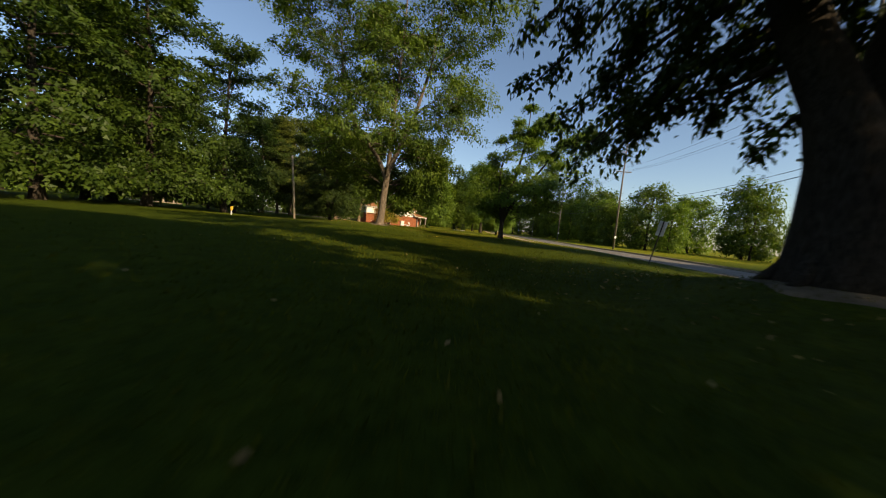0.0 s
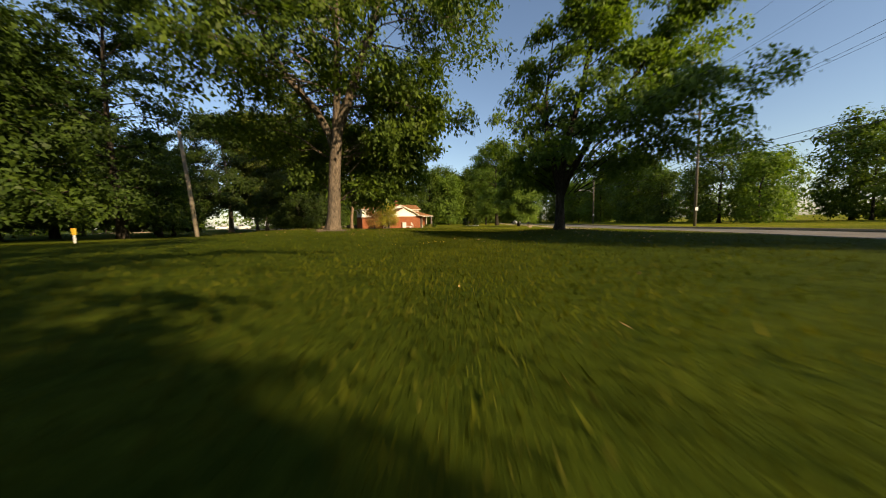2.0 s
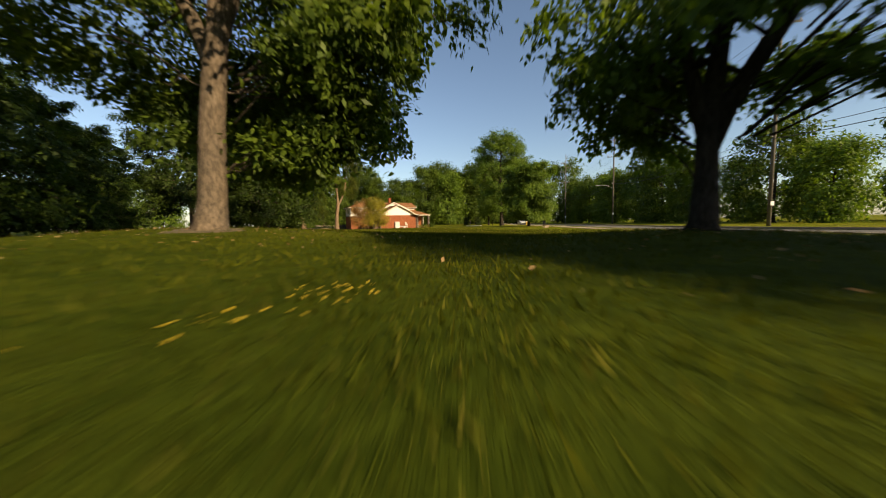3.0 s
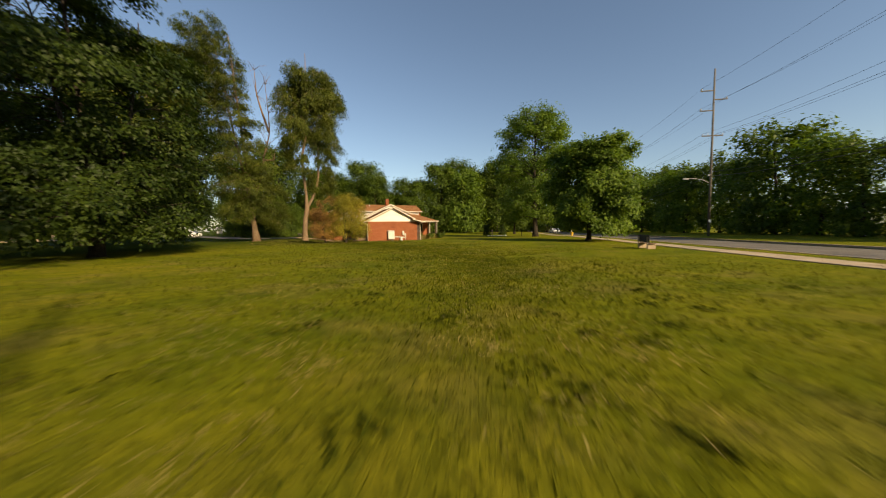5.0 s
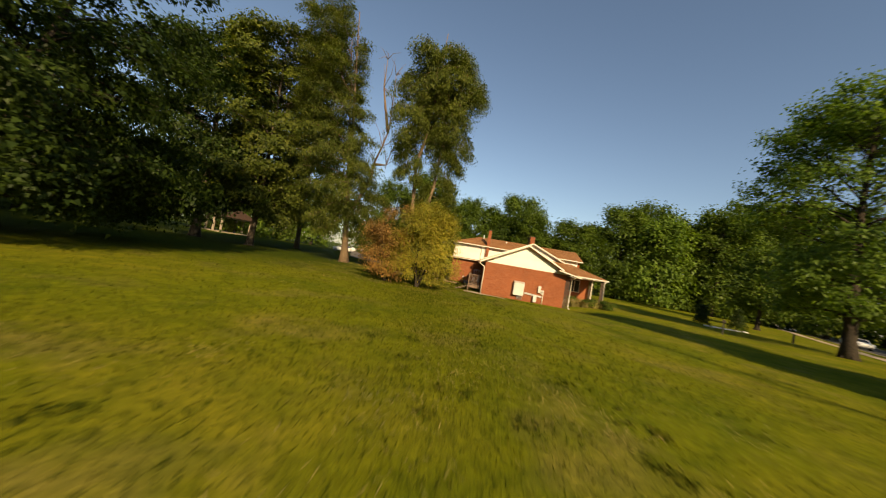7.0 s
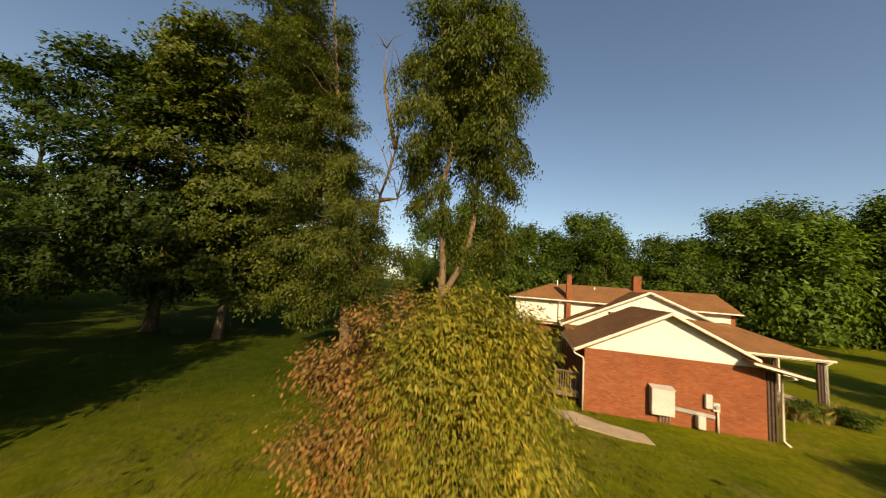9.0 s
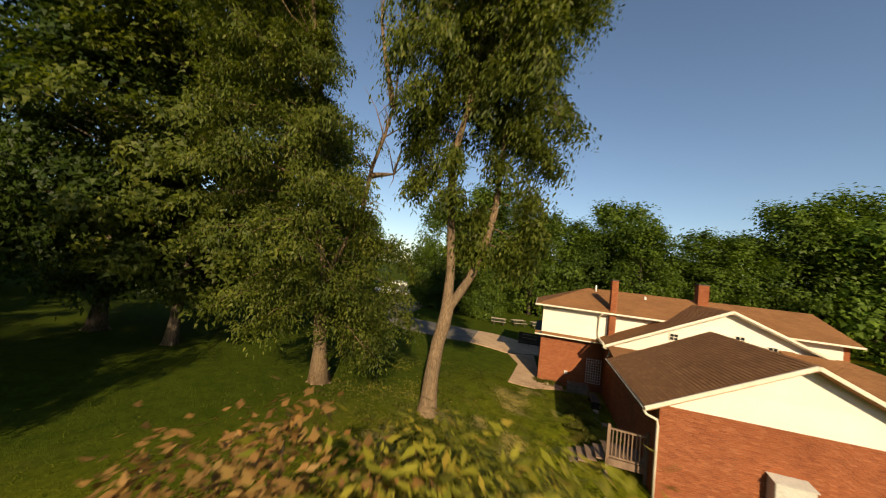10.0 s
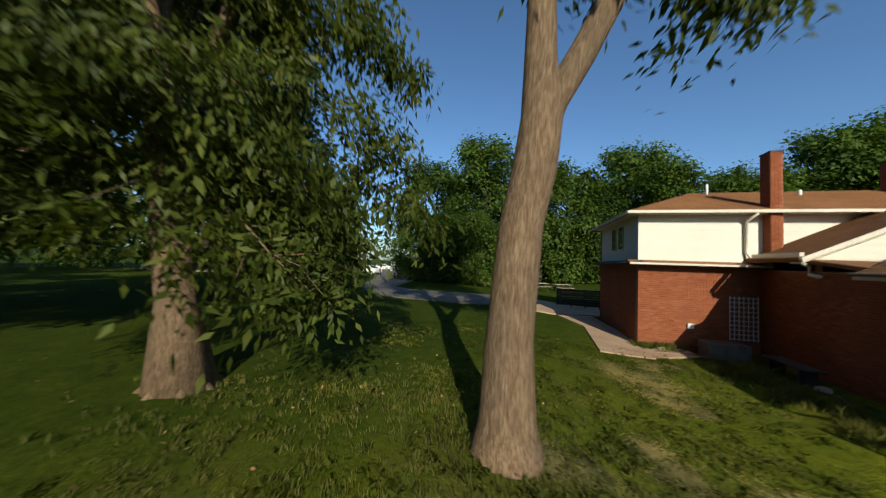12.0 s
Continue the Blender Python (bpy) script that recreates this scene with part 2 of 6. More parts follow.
def tube(bm, points, radii, sides=8, ends=True):
    """A round limb, post or wire along points."""
    pts = [Vector(p) for p in points]
    rings, side = [], Vector((1, 0, 0))
    for i, p in enumerate(pts):
        d = (pts[min(i + 1, len(pts) - 1)] - pts[max(i - 1, 0)]).normalized()
        side = side - d * side.dot(d)
        if side.length < 0.05:
            side = d.orthogonal()
        side.normalize()
        other = d.cross(side)
        r = radii[i] if hasattr(radii, "__len__") else radii
        rings.append([bm.verts.new(p + r * (math.cos(2 * math.pi * k / sides) * side + math.sin(2 * math.pi * k / sides) * other)) for k in range(sides)])
    for a, b in zip(rings, rings[1:]):
        for k in range(sides):
            f = bm.faces.new((a[k], a[(k + 1) % sides], b[(k + 1) % sides], b[k]))
            f.smooth = True
    if ends:
        bm.faces.new(rings[0][::-1])
        bm.faces.new(rings[-1])
    return bm


def prism(bm, outline, depth):
    """Outline of 3D points, extruded by the vector depth."""
    a = [bm.verts.new(Vector(p)) for p in outline]
    b = [bm.verts.new(Vector(p) + Vector(depth)) for p in outline]
    bm.faces.new(a[::-1])
    bm.faces.new(b)
    for k in range(len(a)):
        bm.faces.new((a[k], a[(k + 1) % len(a)], b[(k + 1) % len(a)], b[k]))
    bmesh.ops.recalc_face_normals(bm, faces=bm.faces)
    return bm


def quads(name, p, mat):
    """A mesh from an array of n quads (or triangles) of 3D points."""
    n, k = p.shape[:2]
    me = bpy.data.meshes.new(name)
    me.vertices.add(n * k)
    me.vertices.foreach_set("co", p.astype(np.float32).ravel())
    me.loops.add(n * k)
    me.loops.foreach_set("vertex_index", np.arange(n * k, dtype=np.int32))
    me.polygons.add(n)
    me.polygons.foreach_set("loop_start", np.arange(0, n * k, k, dtype=np.int32))
    me.update(calc_edges=True)
    me.materials.append(mat)
    return me


def rest(name, x, y, turn=0.0, sink=0.0):
    """The empty at the foot of a thing, on the ground."""
    e = new(name)
    e.matrix_world = pose(x, y, height_at(x, y) - sink, 0, 0, turn)
    return e


# ---- the ground ----
def step(a, b, v):
    t = min(1.0, max(0.0, (v - a) / (b - a)))
    return t * t * (3 - 2 * t)


SLANT = 0.062                                    # the road's drift to the east per metre
ROAD_W, ROAD_E = 12.8, 20.3


HOUSE_X, HOUSE_Y, HOUSE_TURN = -14.2, 85.55, 29.0   # the front gable's west corner and the house's turn


def house_uv(x, y):
    c, d, a = x - HOUSE_X, y - HOUSE_Y, radians(HOUSE_TURN)
    return c * math.cos(a) + d * math.sin(a), d * math.cos(a) - c * math.sin(a)


def house_xy(u, v):
    a = radians(HOUSE_TURN)
    return HOUSE_X + u * math.cos(a) - v * math.sin(a), HOUSE_Y + u * math.sin(a) + v * math.cos(a)


def height_at(x, y):
    s = x - SLANT * y
    z = -0.12 - 0.32 * step(30, 56, y)
    z += 0.48 * math.exp(-((x + 8) ** 2 + (y - 33) ** 2) / 40) + 0.25 * math.exp(-((x - 5) ** 2 + (y - 29) ** 2) / 9)
    z += 0.6 * math.exp(-((x - 6.9) ** 2 + (y - 6.1) ** 2) / 9)
    z -= 0.15 * step(7, 12.5, s) * (1 - step(30, 56, y))
    u, v = house_uv(x, y)
    z -= 0.52 * step(-9, -1, v) * step(-10, -3.5, u) * (1 - 0.7 * step(8, 12, u)) * (1 - step(20, 40, v))
    z -= 0.14 * step(ROAD_W - 0.05, ROAD_W + 0.05, s) * (1 - step(ROAD_E - 0.05, ROAD_E + 0.05, s))
    z += 0.05 * noise.noise(Vector((x * 0.16, y * 0.16, 3.0))) * (1 - step(ROAD_W - 2, ROAD_W, s) * (1 - step(ROAD_E, ROAD_E + 2, s)))
    return z


def lines(near0, near1, pitch, far, extra=()):
    a = list(np.arange(near0, near1 + 0.01, pitch))
    k = 1
    while a[-1] < far:
        a.append(a[-1] + pitch * 1.35 ** k)
        a.insert(0, a[0] - pitch * 1.35 ** k)
        k += 1
    return sorted(a + list(extra))


ss = lines(-50, 50, 1.0, 2500, (ROAD_W - 0.05, ROAD_W + 0.05, ROAD_E - 0.05, ROAD_E + 0.05))
ys = lines(-30, 150, 1.0, 2500)
gv = [(s + SLANT * max(-300, min(300, y)), y, height_at(s + SLANT * y, y)) for y in ys for s in ss]
ns = len(ss)
gf = [(j * ns + i, j * ns + i + 1, (j + 1) * ns + i + 1, (j + 1) * ns + i) for j in range(len(ys) - 1) for i in range(ns - 1)]
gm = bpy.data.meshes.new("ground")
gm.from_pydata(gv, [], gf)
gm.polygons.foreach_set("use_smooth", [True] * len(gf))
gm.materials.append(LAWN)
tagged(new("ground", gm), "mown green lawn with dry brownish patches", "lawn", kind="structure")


def strip(name, s0, s1, y0, y1, up, mat, label, category, pitch=2.0, depth=0.0):
    """A band along the road, laid on the ground."""
    bm = bmesh.new()
    n = max(2, int((y1 - y0) / pitch))
    rows = []
    for i in range(n + 1):
        y = y0 + (y1 - y0) * i / n
        rows.append([bm.verts.new((s + SLANT * y, y, height_at((s0 + s1) / 2 + SLANT * y, y) + up + d)) for s, d in ((s0, -depth), (s0, 0), (s1, 0), (s1, -depth))])
    for a, b in zip(rows, rows[1:]):
        for k in range(3):
            bm.faces.new((a[k], a[k + 1], b[k + 1], b[k]))
    return tagged(part(name, bm, mat), label, category, kind="structure")


strip("road", ROAD_W + 0.06, ROAD_E - 0.06, -120, 260, 0.012, ASPHALT, "worn grey asphalt road between grass verges", "road")
strip("kerb_west", ROAD_W - 0.16, ROAD_W + 0.02, -120, 260, 0.03, CONCRETE, "low concrete kerb beside the road", "kerb", depth=0.25)
strip("kerb_east", ROAD_E - 0.02, ROAD_E + 0.16, -120, 260, 0.03, CONCRETE, "low concrete kerb beside the road", "kerb", depth=0.25)


# ---- trees ----
GOLD = 2.399963


def leaf_quads(rng, centres, normals, spread, per, size, flat=0.35, droop=0.0, blade=False, slim=1.0):
    """Leaves in sprays: each spray is a shallow disc with a tilt of its own, its leaves turned to it. blade: four-cornered, folded leaves."""
    c, sn = np.repeat(centres, per, axis=0), np.repeat(normals, per, axis=0)
    sp = np.repeat(np.broadcast_to(spread, (len(centres),)), per)[:, None]
    off = np.clip(rng.normal(size=c.shape), -1.8, 1.8)
    off -= sn * (off * sn).sum(1)[:, None] * (1 - flat)
    off[:, 2] -= droop * np.hypot(off[:, 0], off[:, 1])
    p = c + off * sp
    nrm = sn + rng.normal(size=c.shape) * 0.40 + off * 0.22
    nrm /= np.linalg.norm(nrm, axis=1)[:, None]
    t = off * 0.5 + rng.normal(size=c.shape) * 0.6 - (0, 0, 0.35 + droop)
    t -= nrm * (t * nrm).sum(1)[:, None]
    t /= np.linalg.norm(t, axis=1)[:, None]
    b = np.cross(nrm, t)
    ln = size * rng.uniform(0.6, 1.3, len(c))[:, None]
    w = ln * rng.uniform(0.30, 0.46, len(c))[:, None] * slim
    if blade:
        ln, w = ln * 1.15, w * 0.85
        return np.stack((p - t * ln * 0.5, p - t * ln * 0.1 + b * w - nrm * w * 0.3, p + t * ln * 0.6, p - t * ln * 0.1 - b * w - nrm * w * 0.3), axis=1)
    return np.stack((p - t * ln * 0.4 - b * w, p - t * ln * 0.4 + b * w, p + t * ln * 0.6), axis=1)


def crown_shape(g, shape):
    """How far the boughs reach at a share g of the crown's height."""
    if shape == "cone":
        return max(0.14, (1 - 0.9 * g) ** 0.75)
    if shape == "vase":
        return 0.5 + 0.55 * math.sin(math.pi * min(1.0, 0.12 + 0.62 * g))
    if shape == "column":
        return 0.62 + 0.38 * math.sin(math.pi * min(1.0, 0.15 + 0.85 * g)) if g < 0.8 else 0.55
    return max(0.36, math.sin(math.pi * (0.22 + 0.68 * g)) ** 0.7)


def stem_paths(rng, height, spread, girth, stems, fork, lean, flare):
    """Centre lines and radii of the main stems."""
    sway = rng.uniform(0, 6.28, stems)
    made = []
    for s in range(stems):
        a = 2 * math.pi * s / max(1, stems) + sway[0]
        out = 0.0 if stems == 1 else spread * 0.36
        pts, rad = [], []
        for i in range(14):
            f = i / 13
            z = -0.3 + (0.88 * height + 0.3) * f
            k = max(0.0, f - fork * 0.86) / (1 - fork * 0.86) if stems > 1 else f
            bend = 0.12 * spread * math.sin(2.2 * f + sway[s]) * f
            pts.append((lean[0] * z + out * math.cos(a) * k ** 0.8 + bend * math.cos(sway[s] * 3), lean[1] * z + out * math.sin(a) * k ** 0.8 + bend * math.sin(sway[s] * 3), z))
            r = girth * (1 - 0.85 * f ** 0.9) * (1 + flare * math.exp(-max(0, z) / (0.7 * girth + 0.12)))
            rad.append(r * (1.0 if stems == 1 or f < fork else 0.72))
        made.append((pts, rad))
    return made


def on_stem(axis, z):
    """The point and direction of a stem at a height."""
    for a, b in zip(axis, axis[1:]):
        if a.z <= z <= b.z:
            return a.lerp(b, (z - a.z) / max(1e-6, b.z - a.z))
    return axis[-1].copy() if z > axis[-1].z else axis[0].copy()


def tree(label, x, y, height, spread, girth, first, seed, leaf=0.2, count=30000, boughs=34, side=6, shape="round", rise=(12, 58), sag=0.2, flat=0.35,
         droop=0.15, hang=0.0, spray=0.42, leafmat=None, barkmat=None, lean=(0.0, 0.0), stems=1, fork=0.3, flare=0.45, category="tree", name="tree", group="",
         turn=0.0, limbs=1.0, paths=None, crown_at=(0.0, 0.0), bare=(), extra=(), blade=False, twigs=True, ridges=5, reach=0.42, slim=1.0):
    """A tapered trunk with boughs that carry side branches, and on these sprays of leaves. extra: ends of further boughs with the length of their side
    branches. bare: dead limbs, as lists of points. hang: how far the side branches hang down."""
    rng = np.random.default_rng(seed)
    leafmat, barkmat = leafmat or LEAF_MAPLE, barkmat or BARK_DARK
    root = rest(name, x, y, turn)
    bm = bmesh.new()
    paths = paths or stem_paths(rng, height, spread, girth, stems, fork, lean, flare)
    for pts, rad in paths:
        tube(bm, pts, rad, 14)
    axes = [[Vector(p) for p in pts] for pts, _ in paths]
    for k in range(ridges):                                # root buttresses
        a = k * 2 * math.pi / ridges + rng.uniform(-0.3, 0.3)
        d = Vector((math.cos(a), math.sin(a), 0))
        tube(bm, [d * girth * 0.62 + Vector((0, 0, girth * 2.6)), d * girth * 0.86 + Vector((0, 0, girth * 1.1)), d * girth * 1.1 + Vector((0, 0, girth * 0.4)), d * girth * (1.35 + flare) + Vector((0, 0, -0.15))],
             [girth * 0.10, girth * 0.24, girth * 0.27, girth * 0.16], 7)
    pos, sizes, heart = [], [], Vector((crown_at[0] * 0.6, crown_at[1] * 0.6, height * (first + 0.9) * 0.46))

    def branch(q, d, ln, r, many=3):
        """A side branch with sprays towards its tip."""
        mid = q + d * ln * 0.55 + Vector((0, 0, -0.10 * (sag + hang) * ln))
        tip = q + d * ln + Vector((0, 0, -(0.25 * sag + hang) * ln))
        if twigs:
            tube(bm, [q, mid, tip], [r, r * 0.6, 0.006], 4, False)
        for k in range(many):
            f = 0.4 + 0.6 * k / max(1, many - 1)
            p = q.lerp(mid, f / 0.55) if f < 0.55 else mid.lerp(tip, (f - 0.55) / 0.45)
            pos.append(p + Vector(rng.normal(size=3)) * spray * 0.35)
            sizes.append(spray * rng.uniform(0.65, 1.4))

    def bough(p0, end, arch, r0, long, many):
        """A limb from a stem, with side branches left, right and up."""
        line = []
        for i in range(6):
            f = i / 5
            line.append(p0.lerp(end, f) + Vector((0, 0, arch * 4 * f * (1 - f))) + Vector(rng.normal(size=3)) * 0.02 * (end - p0).length * (0 < i < 5))
        tube(bm, line, [r0, r0 * 0.82, r0 * 0.66, r0 * 0.5, r0 * 0.34, r0 * 0.15], 6)
        ahead = (end - p0)
        ahead.z *= 0.4
        ahead = ahead.normalized() if ahead.length > 0.01 else Vector((0, 0, 1))
        across = Vector((-ahead.y, ahead.x, 0))
        across = across.normalized() if across.length > 0.05 else Vector((1, 0, 0))
        for m in range(many):
            f = 0.26 + 0.74 * (m + rng.random() * 0.8) / many
            i = min(4, int(f * 5))
            q = line[i].lerp(line[i + 1], f * 5 - i)
            way = ahead * rng.uniform(0.35, 0.9) + across * (1 if m % 2 else -1) * rng.uniform(0.55, 1.0) + Vector((0, 0, rng.uniform(-0.15, 0.5)))
            branch(q, way.normalized(), long * (1.2 - 0.65 * f) * rng.uniform(0.65, 1.25), r0 * 0.3)
        branch(line[4], ahead, long * 0.5, r0 * 0.3, 2)

    for k in range(boughs):
        g = (k + 0.5) / boughs
        ax = axes[k % len(axes)]
        p0 = on_stem(ax, height * (first + (0.82 - first) * g))
        a = GOLD * k + rng.uniform(-0.5, 0.5)
        ln = spread * crown_shape(g, shape) * rng.uniform(0.72, 1.1)
        e = rise[0] + (rise[1] - rise[0]) * g
        up = min(ln * math.tan(radians(e)), max(0.3, height * 0.97 - p0.z)) * rng.uniform(0.75, 1.05)
        off = Vector((p0.x, p0.y, 0)) - Vector((lean[0] * p0.z, lean[1] * p0.z, 0))
        out = 0.78 * ln * max(0.35, 1 - 0.6 * off.length / spread)
        z1 = max(p0.z + up - 2 * sag * ln, min(p0.z, 0.05 * height + 0.4))
        z1 = min(z1, max(p0.z, height * (0.98 - 0.34 * (out / spread) ** 2 - 0.10 * rng.random())))
        end = Vector((p0.x + out * math.cos(a) + crown_at[0] * min(1, max(0, 1.7 * g - 0.12)), p0.y + out * math.sin(a) + crown_at[1] * min(1, max(0, 1.7 * g - 0.12)), z1))
        bough(p0, end, sag * ln * 0.45, max(0.02, girth * 0.27 * (1 - 0.65 * g)) * limbs, reach * ln + 0.25, side)
    for q in extra:
        end = Vector(q[:3])
        ax = min(axes, key=lambda s: min((p - end).length for p in s))
        away = math.hypot(end.x - ax[0].x, end.y - ax[0].y)
        p0 = on_stem(ax, max(height * 0.06, end.z + (0.35 if hang > 0.23 else -0.45) * away))
        bough(p0.lerp(end, 0.12), end, 0.1 * (end - p0).length, max(0.015, girth * 0.12) * limbs, q[3], q[4] if len(q) > 4 else side)
    for pts in bare:
        tube(bm, pts, [0.16 - 0.135 * i / (len(pts) - 1) for i in range(len(pts))], 8)
        for k in range(2, len(pts)):
            p = Vector(pts[k])
            for m in range(4):
                d = Vector(rng.normal(size=3)) * 0.6 + Vector((0, 0, 0.7))
                tube(bm, [p, p + d * 0.8, p + d * 1.5 + Vector(rng.normal(size=3)) * 0.3], [0.04, 0.022, 0.006], 5)
    part("trunk", bm, barkmat, root)
    centres = np.array([tuple(p) for p in pos])
    centres[:, 2] = np.maximum(centres[:, 2], 0.2)
    away = centres - np.array(heart)
    away /= np.linalg.norm(away, axis=1)[:, None] + 1e-6
    normals = away * 0.55 + rng.normal(size=centres.shape) * 0.25 + (0, 0, 0.62)
    normals /= np.linalg.norm(normals, axis=1)[:, None]
    p = leaf_quads(rng, centres, normals, np.array(sizes), max(5, count // len(centres)), leaf, flat, droop + 0.6 * hang, blade, slim)
    p[:, :, 2] = np.maximum(p[:, :, 2], 0.04)
    crown = new("crown", quads("crown", p, leafmat))
    crown.parent = root
    return tagged(root, label, category, group)


# ---- the house ----
BASE = -0.97                                          # the lawn's height at its walls
house = new("house")
house.matrix_world = pose(HOUSE_X, HOUSE_Y, 0, 0, 0, HOUSE_TURN)
tagged(house, "red brick house with cream gables, brown shingle roofs and two chimneys", "house")
COURSE, BRICK_L, BRICK_H = 0.0677, 0.203, 0.0577


def brick_box(name, length=BRICK_L - 0.01, height=BRICK_H, depth=0.03):
    me = bpy.data.meshes.new(name)
    bm = boxed(-length / 2, -depth / 2, -height / 2, length / 2, depth / 2, height / 2, bevel=0.003)
    bm.to_mesh(me)
    bm.free()
    me.materials.append(BRICK)
    return me


BRICK_MESH = brick_box("brick")
HALF_MESH = brick_box("half_brick", BRICK_L / 2 - 0.01)


def brick_face(parent, u0, u1, z0, z1, v, flip=False, single=lambda u, z: False, along="u", skip=lambda u, z: False):
    """Bricks on a wall that faces -v (or lies along v at u = v): some as single pieces, the others joined."""
    rng = np.random.default_rng(int(abs(u0 * 31 + z1 * 17 + v * 7)) + 3)
    joined = []
    row = 0
    z = z0 + COURSE / 2
    while z < z1 - COURSE * 0.3:
        edge = u0 - (BRICK_L / 2 if row % 2 else 0)
        while edge < u1 - 0.02:
            a, b = max(edge, u0) + 0.005, min(edge + BRICK_L, u1) - 0.005
            c, w = (a + b) / 2, b - a
            edge += BRICK_L
            if w < 0.03 or skip(c, z):
                continue
            out = 0.010 + rng.uniform(0, 0.006)
            full = abs(w - BRICK_L + 0.01) < 0.004
            half = abs(w - BRICK_L / 2 + 0.01) < 0.004
            if along == "u" and (full or half) and single(c, z):
                ob = new("brick", BRICK_MESH if full else HALF_MESH)
                ob.parent = parent
                ob.matrix_basis = Matrix.Translation((c, v - out + 0.015, z))
                continue
            h, o = BRICK_H / 2, -out if not flip else out
            x0, x1, zl, zh = c - w / 2, c + w / 2, z - h, z + h
            for q in (((x0, o, zl), (x1, o, zl), (x1, o, zh), (x0, o, zh)), ((x0, 0, zh), (x0, o, zh), (x1, o, zh), (x1, 0, zh)),
                      ((x0, 0, zl), (x0, o, zl), (x0, o, zh), (x0, 0, zh)), ((x1, o, zl), (x1, 0, zl), (x1, 0, zh), (x1, o, zh)), ((x0, o, zl), (x0, 0, zl), (x1, 0, zl), (x1, o, zl))):
                joined.append([(p[0], v + p[1], p[2]) if along == "u" else (v + p[1], p[0], p[2]) for p in q])
        z += COURSE
        row += 1
    if joined:
        ob = new("bricks", quads("bricks", np.array(joined), BRICK))
        ob.parent = parent
        tagged(ob, kind="stuff")


def gable_boards(parent, u0, u1, zbase, apex_u, apex_z, v, pitch=0.2):
    """Horizontal boards that fill a gable triangle facing -v."""
    z = zbase
    while z < apex_z - 0.12:
        f0, f1 = (z - zbase) / (apex_z - zbase), min(1, (z + pitch - zbase) / (apex_z - zbase))
        a0, a1 = u0 + (apex_u - u0) * f0, u0 + (apex_u - u0) * f1
        b0, b1 = u1 + (apex_u - u1) * f0, u1 + (apex_u - u1) * f1
        bm = bmesh.new()
        prism(bm, [(a0, v - 0.010, z), (b0, v - 0.010, z), (b1, v - 0.002, z + pitch), (a1, v - 0.002, z + pitch)], (0, 0.02, 0))
        part("board", bm, SIDING, parent)
        z += pitch


def wall_boards(parent, u0, u1, z0, z1, v, pitch=0.2, along="u", sign=-1):
    z = z0
    while z < z1 - 0.02:
        zt = min(z1, z + pitch)
        bm = bmesh.new()
        o0, o1 = sign * 0.010, sign * 0.003
        if along == "u":
            prism(bm, [(u0, v + o0, z), (u1, v + o0, z), (u1, v + o1, zt), (u0, v + o1, zt)], (0, 0.02, 0))
        else:
            prism(bm, [(v + o0, u0, z), (v + o0, u1, z), (v + o1, u1, zt), (v + o1, u0, zt)], (0.02, 0, 0))
        part("board", bm, SIDING, parent)
        z = zt


SHINGLE_W, SHINGLE_E = 0.30, 0.125
sm = bmesh.new()
prism(sm, [(0.004, 0, 0), (SHINGLE_W - 0.004, 0, 0), (SHINGLE_W - 0.004, SHINGLE_E + 0.04, 0), (0.004, SHINGLE_E + 0.04, 0)], (0, 0, 0.012))
SHINGLE_MESH = bpy.data.meshes.new("shingle")
sm.to_mesh(SHINGLE_MESH)
sm.free()
SHINGLE_MESH.materials.append(SHINGLE)


